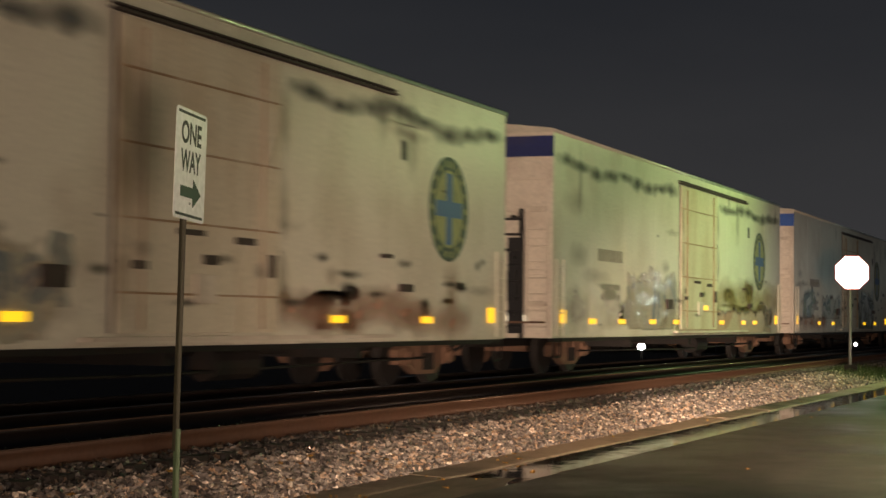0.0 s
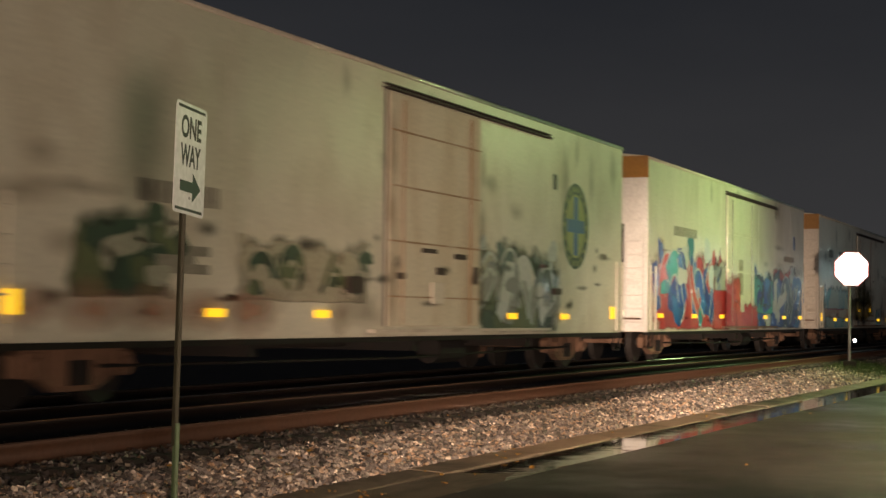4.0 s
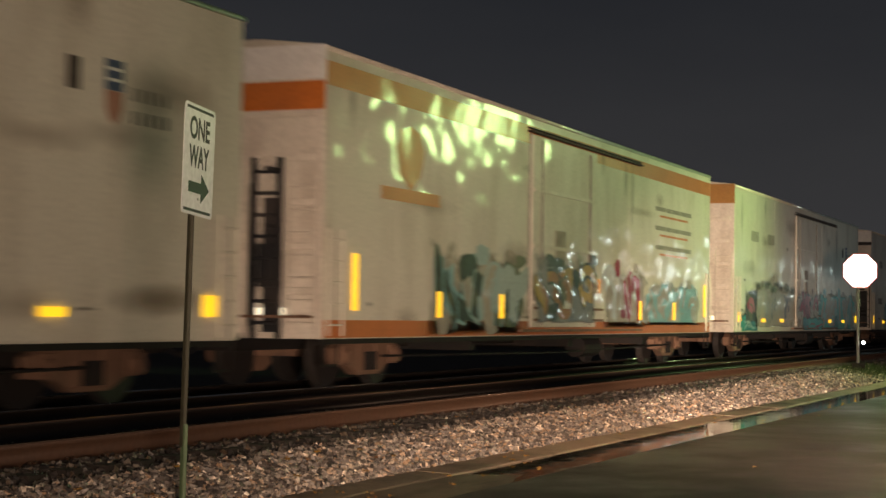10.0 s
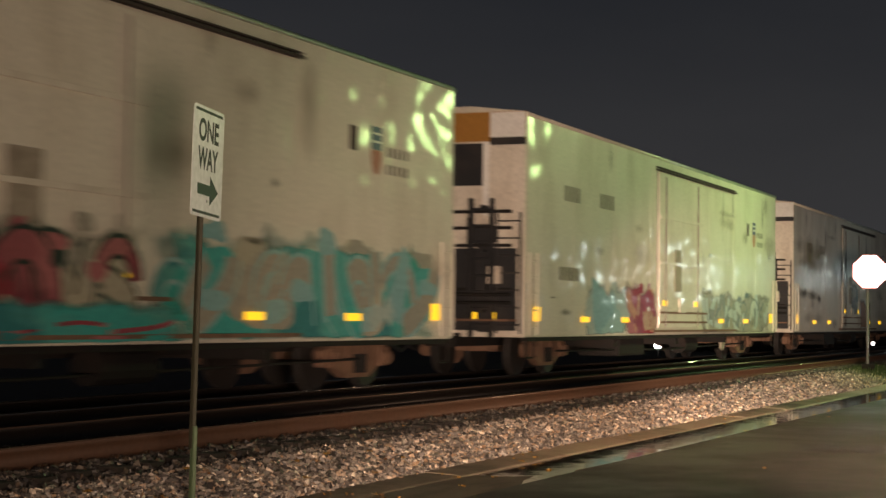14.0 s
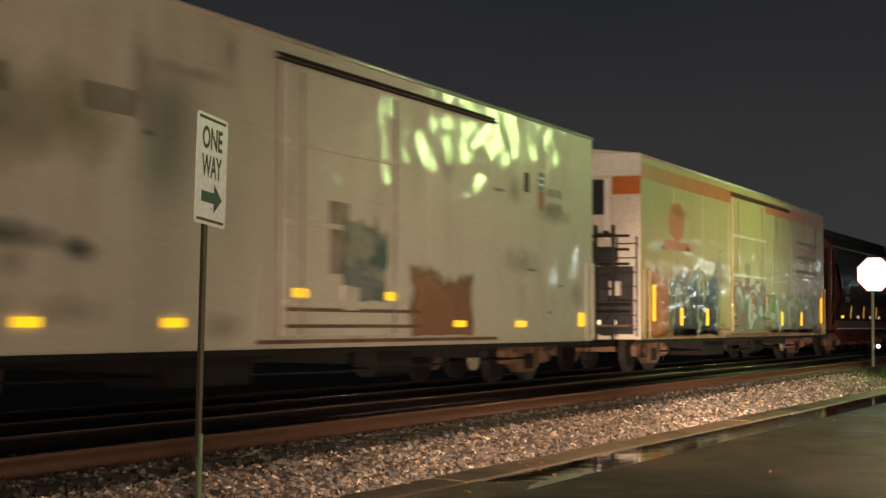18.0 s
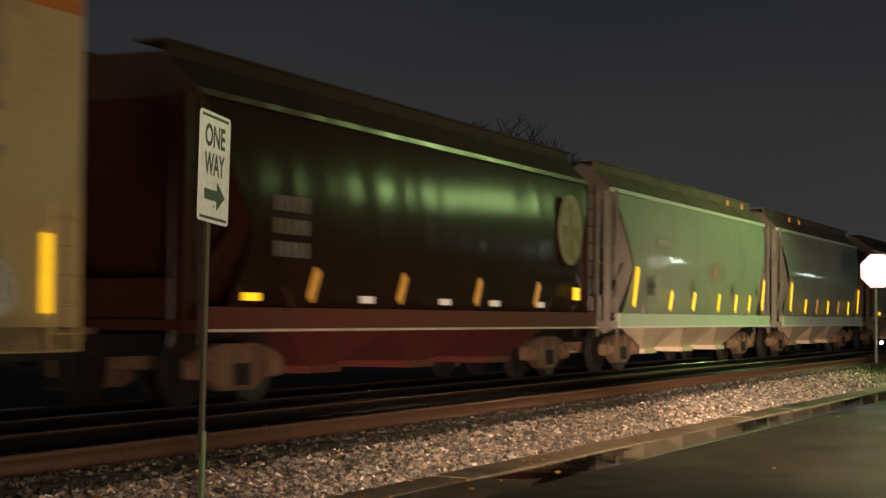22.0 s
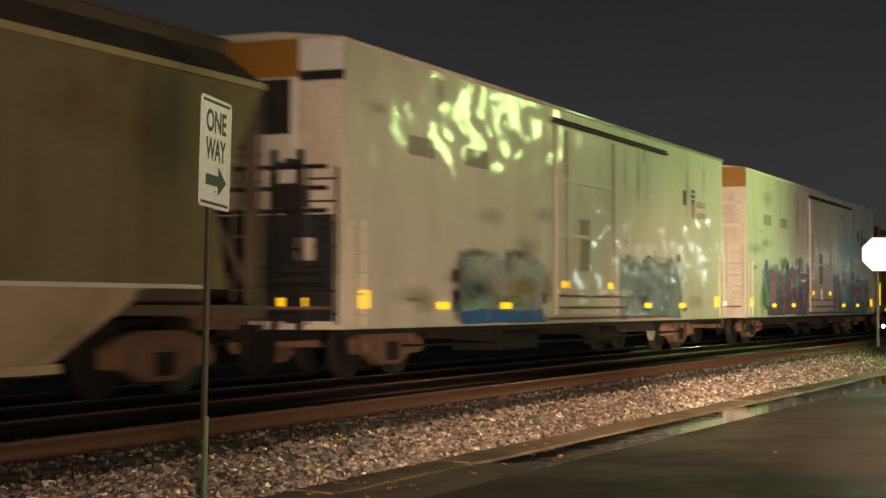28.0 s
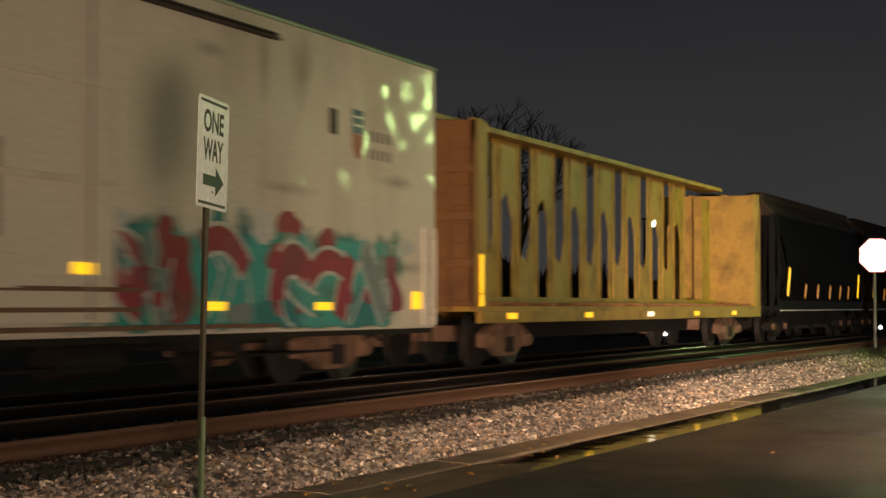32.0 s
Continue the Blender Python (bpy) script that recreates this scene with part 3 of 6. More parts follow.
bare_tree(108, 45.6, 16.9, 0.95, 3, 7)
bare_tree(120, 44.6, 15.9, 0.95, 8, 7)
for k in range(9):
    bare_tree(140 + 16 * k, 34 + 3 * math.sin(k * 2.3), 9 + 1.5 * math.sin(k * 1.7), 0.9, 20 + k)


# ---- brush and woods far behind the line, a dark ragged band of bare stems ----
def far_woods(count):
    rng = np.random.default_rng(31)
    az, d = np.radians(3 + 40 * rng.random(count)), 95 + 80 * rng.random(count)
    tall = d * (0.020 + 0.016 * rng.random(count) * (1 + 0.5 * np.sin(az * 37) + 0.4 * np.sin(az * 83 + 1)))
    half, lean = 0.12 + 0.5 * rng.random(count), rng.normal(0, 0.8, count)
    x, y = d * np.cos(az), d * np.sin(az)
    nx, ny = -np.sin(az), np.cos(az)
    base = np.full(count, -0.9)
    v = np.stack([np.stack([x + nx * half, y + ny * half, base], -1), np.stack([x - nx * half, y - ny * half, base], -1),
                  np.stack([x + nx * lean, y + ny * lean, base + tall + 0.9], -1), np.stack([x + 0.3, y + 0.3, base], -1)], 1)
    f = np.array([(0, 1, 2), (1, 3, 2), (3, 0, 2)])[None] + 4 * np.arange(count)[:, None, None]
    me = bpy.data.meshes.new("woods")
    me.from_pydata(v.reshape(-1, 3).tolist(), [], f.reshape(-1, 3).tolist())
    me.materials.append(M_BARK)
    return tagged(new("woods", me), "dark bare brush and woods far behind the tracks", "woods", kind="stuff")


far_woods(4200)


# ---- lamp on a pole in the yard behind the line ----
YL = tagged(new("yard_lamp"), "small greenish white yard lamp on a dark pole", "lamp")
YL.matrix_basis = pose(92.0, 26.5, -0.7)
bm = bmesh.new()
cyl(bm, (0, 0, 0), (0, 0, 6.6), 0.09, 8, 0.06)
part("pole", bm, M_UNDER, YL)
bm = bmesh.new()
box(bm, -0.2, -0.5, 6.5, 0.2, 0.1, 6.62)
part("lamp_arm", bm, M_UNDER, YL)
bm = bmesh.new()
bmesh.ops.create_uvsphere(bm, u_segments=12, v_segments=8, radius=0.22)
o = part("lamp_globe", bm, glow("greenish_lamp_globe", (0.8, 1.0, 0.75), 9.0), YL)
o.matrix_basis = pose(0, -0.45, 6.35)


# ---- fallen leaves and verge grass ----
def leaf_material():
    m, nt, b, out = shader("fallen_leaf")
    g = nt.nodes.new("ShaderNodeNewGeometry")
    r = ramp_node(nt, g.outputs["Random Per Island"], 0.0, 1.0, (0.36, 0.20, 0.03), (0.20, 0.09, 0.03))
    link(nt, r.outputs["Color"], b.inputs["Base Color"])
    b.inputs["Roughness"].default_value = 0.45
    return m


def leaves(count):
    rng = random.Random(17)
    bm = bmesh.new()
    for i in range(count):
        k = rng.random()
        x = 11 + 26 * rng.random() ** 1.4
        y = min(6.27, 6.05 + rng.gauss(0, 0.14)) if k < 0.45 else (rng.uniform(6.3, 6.72) if k < 0.65 else (rng.uniform(3.0, 5.7) if k < 0.70 else rng.uniform(6.6, 8.0)))
        z = road_height(x, y) + 0.012 if y < 6.29 else (-0.472 if y < 6.77 else ballast_height(x, y + edge(x)) + 0.045)
        y += edge(x) * max(0.0, 1 - abs(y - 6.3) / 2.5)
        r, a = rng.uniform(0.02, 0.045), rng.uniform(0, 6.28)
        ring = [bm.verts.new((x + r * (1 + 0.5 * math.cos(2 * t)) * math.cos(t + a), y + r * (1 + 0.5 * math.cos(2 * t)) * math.sin(t + a) * 0.8, z + 0.012 * math.sin(3 * t + a))) for t in [2 * math.pi * j / 8 for j in range(8)]]
        bm.faces.new(ring)
    return bm


tagged(part("fallen_leaves", leaves(110), leaf_material()), "wet yellow and brown fallen leaves along the kerb", "leaves", kind="stuff")


def grass(count):
    rng = random.Random(23)
    bm = bmesh.new()
    for i in range(count):
        x, y = rng.gauss(50.5, 2.2), rng.uniform(6.35, 7.9)
        z, h, a = ballast_height(x, y), rng.uniform(0.06, 0.2), rng.uniform(0, 6.28)
        dx, dy = 0.012 * math.cos(a), 0.012 * math.sin(a)
        bm.faces.new([bm.verts.new(c) for c in ((x - dx, y - dy, z - 0.03), (x + dx, y + dy, z - 0.03), (x + rng.uniform(-0.06, 0.06), y + rng.uniform(-0.06, 0.06), z + h))])
    return bm


tagged(part("grass", grass(2600), M_GRASS), "short wet verge grass at the foot of the sign", "grass", kind="stuff")


# ---- rolling stock: every car is one thing; local x = 0 at its leading end, y = 0 on the centre line ----
TRAIN = []            # (thing, place of its leading end at the start)
WHEEL_R = 0.457


def wheel_mesh():
    bm = bmesh.new()
    m = Matrix.Rotation(radians(90), 4, "X")
    bmesh.ops.create_cone(bm, cap_ends=True, segments=24, radius1=WHEEL_R, radius2=WHEEL_R, depth=0.13, matrix=m)
    bmesh.ops.create_cone(bm, cap_ends=True, segments=24, radius1=WHEEL_R + 0.025, radius2=WHEEL_R + 0.025, depth=0.03, matrix=Matrix.Translation((0, 0.07, 0)) @ m)
    bmesh.ops.create_cone(bm, cap_ends=True, segments=14, radius1=0.11, radius2=0.09, depth=0.24, matrix=Matrix.Translation((0, -0.06, 0)) @ m)
    return bm


def frame_mesh():
    """Cast side frame: bowed bottom chord, level top chord, two windows, journal ends."""
    bm = bmesh.new()
    prism(bm, [(-1.12, 0.34), (-0.72, 0.32), (-0.38, 0.17), (0.38, 0.17), (0.72, 0.32), (1.12, 0.34), (1.15, 0.58), (0.86, 0.70), (0.45, 0.78), (-0.45, 0.78), (-0.86, 0.70), (-1.15, 0.58)], "y", -0.09, 0.09)
    for s in (-1, 1):
        box(bm, s * 0.875 - 0.14, -0.13, 0.33, s * 0.875 + 0.14, -0.06, 0.62)
        box(bm, s * 0.30 - 0.10, -0.11, 0.22, s * 0.30 + 0.10, -0.07, 0.72)
    bmesh.ops.bevel(bm, geom=bm.edges[:], offset=0.012, segments=1, affect="EDGES")
    return bm


def spring_mesh():
    bm = bmesh.new()
    cyl(bm, (0, -0.10, 0.24), (0, -0.10, 0.52), 0.055, 10)
    return bm


def bar_mesh(pts, r, n=6):
    bm = bmesh.new()
    for p, q in zip(pts, pts[1:]):
        cyl(bm, p, q, r, n)
    return bm


M_GREYDOOR = surface("worn_lock_plate_paint", (0.36, 0.31, 0.24), 0.7, dirt=(0.12, 0.09, 0.07), dirt_amount=0.8, dirt_scale=5.0)
SILL, EAVE = 0.73, 4.79
MESHES = {}


def shared(name, key, builder, mat, parent, m, label=""):
    """A part on a mesh that is built once and used by all alike."""
    if key not in MESHES:
        o = part(name, builder(), mat)
        MESHES[key] = o.data
    else:
        o = new(name, MESHES[key])
    o.parent, o.matrix_basis = parent, m
    if label:
        o["label"] = label
    return o


def bogie(car, x, dusty):
    tag = "dusty" if dusty else "dark"
    mat = M_RUST if dusty else M_UNDER
    tr = shared("truck_bolster", ("bolster", tag), lambda: one_box(-0.2, -1.05, 0.42, 0.2, 1.05, 0.72, 0.03), mat, car, pose(x, 0, 0))
    for s in (-1, 1):
        shared("side_frame", ("frame", tag), frame_mesh, mat, tr, pose(0, s * 1.0, 0, 0, 0, 0 if s < 0 else 180))
        for dx in (-0.15, 0.0, 0.15):
            shared("spring", ("spring", tag), spring_mesh, M_UNDER, tr, pose(dx, s * 1.0, 0, 0, 0, 0 if s < 0 else 180))
        for w in (-1, 1):
            shared("wheel", "wheel", wheel_mesh, M_WHEEL, tr, pose(w * 0.875, s * 0.7535, WHEEL_R, 0, 0, 0 if s < 0 else 180))
            shared("bearing_cap", "cap", lambda: bar_mesh([(0, 0, 0), (0, -0.09, 0)], 0.1, 12), M_RUST, tr, pose(w * 0.875, s * 1.12, WHEEL_R, 0, 0, 0 if s < 0 else 180))
    return tr


def coupler(car, x, way):
    bm = bmesh.new()
    box(bm, 0.0, -0.08, 0.80, 0.62, 0.08, 0.98)
    box(bm, 0.48, -0.16, 0.74, 0.80, 0.15, 1.04)
    box(bm, 0.72, -0.02, 0.78, 0.90, 0.17, 1.0)
    bmesh.ops.bevel(bm, geom=bm.edges[:], offset=0.02, segments=1, affect="EDGES")
    o = part("coupler", bm, M_RUST, car)
    o.matrix_basis = pose(x, 0, 0, 0, 0, 0 if way > 0 else 180)
    bm = bar_mesh([(0, -0.3, 0.85), (0.35, -0.33, 0.62), (0.75, -0.3, 0.50), (1.2, -0.3, 0.62)], 0.03)
    o = part("air_hose", bm, M_BLACK, car)
    o.matrix_basis = pose(x, 0, 0, 0, 0, 0 if way > 0 else 180)


def ladder_mesh(h, w, n):
    bm = bmesh.new()
    for s in (0, w):
        cyl(bm, (s, 0, 0), (s, 0, h), 0.022, 6)
    for i in range(n):
        cyl(bm, (0, 0, h * (i + 0.5) / n), (w, 0, h * (i + 0.5) / n), 0.014, 6)
    return bm


def brake_ladder_mesh():
    """Dark ladder with stand-off brackets, rods and a chain box on the end of a car."""
    bm = bmesh.new()
    for y in (0.0, 0.40):
        box(bm, -0.03, y - 0.035, 0.72, 0.03, y + 0.035, 3.25)
    for k in range(8):
        z = 0.95 + 0.3 * k
        cyl(bm, (0, 0, z), (0, 0.40, z), 0.024, 6)
    for z in (1.2, 2.3, 3.1):
        box(bm, 0.0, 0.17, z - 0.03, 0.27, 0.23, z + 0.03)
    box(bm, 0.02, 0.12, 1.45, 0.14, 0.34, 2.05)
    cyl(bm, (0.05, 0.47, 0.9), (0.05, 0.47, 2.9), 0.03, 6)
    box(bm, 0.16, 0.08, 0.82, 0.22, 0.34, 2.7)
    return bm


TAPE_BOX = lambda w, h: (lambda: one_box(-w / 2, -0.004, -h / 2, w / 2, 0.018, h / 2))


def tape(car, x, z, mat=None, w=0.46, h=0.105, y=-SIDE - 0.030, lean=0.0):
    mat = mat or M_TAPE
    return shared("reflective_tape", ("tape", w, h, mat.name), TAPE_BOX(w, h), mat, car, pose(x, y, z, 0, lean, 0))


def bars(car, x, z, widths, h, mat, gap=0.05, rows=1, pitch=0.3, label="", y=-SIDE - 0.008):
    """Writing too worn to read, as plain bars."""
    for r in range(rows):
        cx = x
        for w in [k for w0 in widths for k in ([0.62 * h] * max(1, round(w0 / (0.62 * h + gap))) if h > 0.14 and w0 < 1.0 else [w0])]:
            shared("stencilled_mark", ("mark", w, h, mat.name), lambda: one_box(0, 0, 0, w, 0.004, h), mat, car, pose(cx, y, z - r * pitch))
            cx += w + gap


SOLID = {}            # soft-edged paint -> the same paint with crisp edges


def spray_material(name, colours, scale):
    """Sprayed paint: fields of colour; the returned one fades out unevenly towards the top and sides of its patch."""
    for soft in (False, True):
        m, nt, b, out = shader(name if soft else name + "_crisp")
        co, warp = nt.nodes.new("ShaderNodeTexCoord"), noise_node(nt, 1.6, 3.0)
        add = nt.nodes.new("ShaderNodeVectorMath")
        add.operation = "MULTIPLY_ADD"
        add.inputs[1].default_value = (0.9, 0.9, 0.9)
        link(nt, warp.outputs["Color"], add.inputs[0])
        link(nt, co.outputs["Object"], add.inputs[2])
        v = nt.nodes.new("ShaderNodeTexVoronoi")
        v.feature, v.inputs["Scale"].default_value = "SMOOTH_F1", scale
        v.inputs["Smoothness"].default_value = 0.22
        link(nt, add.outputs["Vector"], v.inputs["Vector"])
        sep = nt.nodes.new("ShaderNodeSeparateColor")
        link(nt, v.outputs["Color"], sep.inputs["Color"])
        r = nt.nodes.new("ShaderNodeValToRGB")
        e = r.color_ramp.elements
        n = len(colours)
        e[0].position, e[0].color = 0.18, (*colours[0], 1)
        e[1].position, e[1].color = 0.82, (*colours[-1], 1)
        for i, c in enumerate(colours[1:-1], 1):
            k = e.new(0.18 + 0.64 * i / (n - 1))
            k.color = (*c, 1)
        link(nt, sep.outputs["Red"], r.inputs["Fac"])
        f = noise_node(nt, 14.0, 4.0)
        s = ramp_node(nt, f.outputs["Fac"], 0.3, 0.7, (0.75,) * 3, (1.1,) * 3)
        link(nt, mix_node(nt, 1.0, r.outputs["Color"], s.outputs["Color"], "MULTIPLY"), b.inputs["Base Color"])
        b.inputs["Roughness"].default_value = 0.5
        b.inputs["Coat Weight"].default_value = 0.2
        b.inputs["Specular IOR Level"].default_value = 0.2
        b.inputs["Coat Roughness"].default_value = 0.09
        wv, wb = noise_node(nt, 3.0, 0.6, (0.7, 1.0, 1.6)), nt.nodes.new("ShaderNodeBump")
        wb.inputs["Distance"].default_value = 0.04
        link(nt, wv.outputs["Fac"], wb.inputs["Height"])
        link(nt, wb.outputs["Normal"], b.inputs["Coat Normal"])
        if soft:
            def op(kind, p, q):
                x = nt.nodes.new("ShaderNodeMath")
                x.operation = kind
                for sock, val in zip(x.inputs, (p, q)):
                    if isinstance(val, (int, float)):
                        sock.default_value = val
                    else:
                        link(nt, val, sock)
                return x.outputs[0]
            xyz = nt.nodes.new("ShaderNodeSeparateXYZ")
            link(nt, co.outputs["Generated"], xyz.inputs[0])
            gx, gz = xyz.outputs["X"], xyz.outputs["Z"]
            side = op("MULTIPLY", op("MINIMUM", gx, op("SUBTRACT", 1.0, gx)), 5.0)
            rim = op("MINIMUM", op("MULTIPLY", op("SUBTRACT", 1.0, gz), 2.1), op("ADD", op("MULTIPLY", gz, 12.0), 0.25))
            inner = op("MINIMUM", op("MINIMUM", side, rim), 1.0)
            edge = noise_node(nt, 1.7, 4.0, None, 0.6)
            total = op("ADD", op("MULTIPLY", inner, 0.75), op("MULTIPLY", edge.outputs["Fac"], 1.15))
            mr = nt.nodes.new("ShaderNodeMapRange")
            mr.inputs["From Min"].default_value, mr.inputs["From Max"].default_value = 0.76, 1.08
            link(nt, total, mr.inputs["Value"])
            link(nt, mr.outputs["Result"], b.inputs["Alpha"])
            SOLID[name] = crisp
        else:
            crisp = m
    return m


def ribbon(bm, pts, width, y, thick=0.002):
    """A brush stroke of even width along 2D points on the car's side."""
    left, right = [], []
    for i, (x, z) in enumerate(pts):
        x0, z0 = pts[max(0, i - 1)]
        x1, z1 = pts[min(len(pts) - 1, i + 1)]
        d = math.hypot(x1 - x0, z1 - z0) or 1
        nx, nz = -(z1 - z0) / d * width / 2, (x1 - x0) / d * width / 2
        left.append((x + nx, max(SILL + 0.03, z + nz)))
        right.append((x - nx, max(SILL + 0.03, z - nz)))
    for i in range(len(pts) - 1):
        q = [bm.verts.new((p[0], y, p[1])) for p in (left[i], left[i + 1], right[i + 1], right[i])]
        bm.faces.new(q)


def curve_pts(f, n=12):
    return [f(k / n) for k in range(n + 1)]


# single sprayed strokes in a unit box; pieces are chance heaps of them and spell nothing
FRAGMENTS = (
    curve_pts(lambda k: (0.5, k), 4),
    curve_pts(lambda k: (0.3 + 0.4 * k, k), 4),
    curve_pts(lambda k: (0.5 + 0.42 * math.cos(0.4 + 2.6 * k), 0.3 + 0.6 * math.sin(0.4 + 2.6 * k))),
    curve_pts(lambda k: (0.5 + 0.30 * math.sin(5.0 * k + 0.5), k), 12),
    curve_pts(lambda k: (0.9 * k, 0.75 + 0.2 * math.sin(3.14 * k)), 8),
    curve_pts(lambda k: (0.15 + 0.8 * k * k, 1.0 - k), 8),
)


def strokes(rng, x, z, w, h):
    """A heap of two to four leaning, bowed strokes."""
    out = []
    for line in rng.sample(FRAGMENTS, rng.choice((2, 3, 3, 4))):
        t, sc, ox, oz = rng.uniform(-0.5, 0.5), rng.uniform(0.55, 1.0), rng.uniform(-0.35, 0.35), rng.uniform(-0.12, 0.12)
        flip = rng.choice((-1, 1))
        c, q = math.cos(t), math.sin(t)
        pts = []
        for u, v in line:
            u, v = flip * (u - 0.5) * sc, (v - 0.5) * sc
            pts.append((x + w * (0.5 + ox + c * u - q * v * 0.6), z + h * min(1.08, max(0.0, 0.5 + oz + q * u + c * v))))
        out.append(pts)
    return out


def smudge_material(name, colour, strength, grain=2.2):
    """A soft uneven stain or puff of paint that thins out to nothing at its rim."""
    m, nt, b, out = shader(name)
    co, sub, ln = nt.nodes.new("ShaderNodeTexCoord"), nt.nodes.new("ShaderNodeVectorMath"), nt.nodes.new("ShaderNodeVectorMath")
    sub.operation, ln.operation = "MULTIPLY_ADD", "LENGTH"
    sub.inputs[1].default_value, sub.inputs[2].default_value = (2.6, 0, 2.6), (-1.3, 0, -1.3)
    link(nt, co.outputs["Generated"], sub.inputs[0])
    link(nt, sub.outputs["Vector"], ln.inputs[0])
    geo = nt.nodes.new("ShaderNodeObjectInfo")
    n = noise_node(nt, grain, 4.0, None, 0.62)
    n.noise_dimensions = "4D"
    far = nt.nodes.new("ShaderNodeMath")
    far.operation, far.inputs[1].default_value = "MULTIPLY", 40.0
    link(nt, geo.outputs["Random"], far.inputs[0])
    link(nt, far.outputs[0], n.inputs["W"])
    add = nt.nodes.new("ShaderNodeMath")
    add.operation, add.inputs[1].default_value = "MULTIPLY_ADD", 1.5
    link(nt, n.outputs["Fac"], add.inputs[0])
    link(nt, ln.outputs["Value"], add.inputs[2])
    mr = nt.nodes.new("ShaderNodeMapRange")
    mr.inputs["From Min"].default_value, mr.inputs["From Max"].default_value = 1.75, 0.70
    mr.inputs["To Min"].default_value, mr.inputs["To Max"].default_value = 0.0, strength
    link(nt, add.outputs[0], mr.inputs["Value"])
    link(nt, mr.outputs["Result"], b.inputs["Alpha"])
    f = noise_node(nt, 7.0, 3.0)
    k = ramp_node(nt, f.outputs["Fac"], 0.3, 0.7, tuple(0.7 * c for c in colour), tuple(1.15 * c for c in colour))
    link(nt, k.outputs["Color"], b.inputs["Base Color"])
    b.inputs["Roughness"].default_value = 0.75
    b.inputs["Specular IOR Level"].default_value = 0.2
    return m


SM_GREY = smudge_material("grey_spray_puff", (0.12, 0.13, 0.135), 0.8)
SM_DARK = smudge_material("dark_scuff", (0.06, 0.05, 0.05), 0.7, 5.0)
SM_RUST = smudge_material("rust_stain", (0.34, 0.18, 0.07), 0.42)
SM_PINK = smudge_material("faded_pink_stain", (0.50, 0.27, 0.18), 0.65, 1.3)
SM_PALE = smudge_material("pale_overpaint", (0.70, 0.66, 0.62), 0.7, 1.3)
SM_GRIME = smudge_material("brown_grime", (0.33, 0.26, 0.18), 0.34, 1.6)
SM_OLIVE = smudge_material("olive_spray_puff", (0.21, 0.20, 0.09), 0.36, 1.5)
SM_OCHRE = smudge_material("ochre_spray_puff", (0.48, 0.33, 0.08), 0.9, 1.3)
SM_HONEY = smudge_material("faded_ochre_bloom", (0.56, 0.42, 0.18), 0.42, 0.9)
SM_TEAL = smudge_material("teal_spray_puff", (0.07, 0.20, 0.19), 0.6)
SM_LIME = smudge_material("lime_spray_puff", (0.34, 0.42, 0.07), 0.85, 1.6)
SM_PLUM = smudge_material("plum_spray_puff", (0.25, 0.10, 0.17), 0.6, 1.4)
SM_MOSS = smudge_material("pale_moss_stain", (0.33, 0.34, 0.18), 0.6, 1.3)
PUFFS = [0]


def sheet(x0, z0, x1, z1, y=0.0):
    """One face of paint film, turned to the road."""
    bm = bmesh.new()
    bm.faces.new([bm.verts.new(p) for p in ((x0, y, z0), (x1, y, z0), (x1, y, z1), (x0, y, z1))])
    return bm


def smudge(car, name, x, z, w, h, mat, y=-SIDE - 0.005):
    """A stain or puff of paint on the side, centred at x, z."""
    PUFFS[0] += 1
    return shared(name, ("puff", w, h, mat.name), lambda: sheet(-w / 2, -h / 2, w / 2, h / 2), mat, car, pose(x, y - 0.00012 * (PUFFS[0] % 30), z))


def weather(car, L, seed, old):
    """Rain streaks under the eave, grime along the sill, scuffs."""
    rng = random.Random(seed)
    for k in range(6):
        h = rng.choice((0.9, 1.4, 2.0))
        smudge(car, "rain_streak", rng.uniform(0.4, L - 0.4), EAVE + 0.1 - h / 2, rng.choice((0.5, 0.9)), h, SM_GRIME)
    for k in range(7):
        smudge(car, "grime_stain", rng.uniform(1.2, L - 1.2), rng.uniform(1.0, 1.25), rng.choice((1.6, 2.4)), 0.55, SM_GRIME)
    for k in range(9):
        smudge(car, "grime_stain", rng.uniform(0.8, L - 0.8), rng.uniform(1.5, 4.2), rng.choice((1.2, 2.2, 3.0)), rng.choice((0.3, 0.5, 0.8)), SM_GRIME)
    for k in range(7):
        smudge(car, "scuff_mark", rng.uniform(0.6, L - 0.6), rng.choice((rng.uniform(0.95, 1.4), rng.uniform(1.4, 3.4))), rng.choice((0.35, 0.6, 1.0)), rng.choice((0.07, 0.12, 0.2)), SM_DARK)
    if old:
        for k in range(16):
            smudge(car, "scuff_mark", rng.uniform(0.6, L - 0.6), rng.uniform(0.95, 2.5), rng.choice((0.5, 0.9, 1.4)), rng.choice((0.12, 0.2, 0.3)), SM_DARK)
        for k in range(6):
            smudge(car, "rust_stain", rng.uniform(0.6, L - 0.6), rng.uniform(0.9, 1.9), rng.choice((0.7, 1.2)), rng.choice((0.5, 0.9)), SM_RUST)


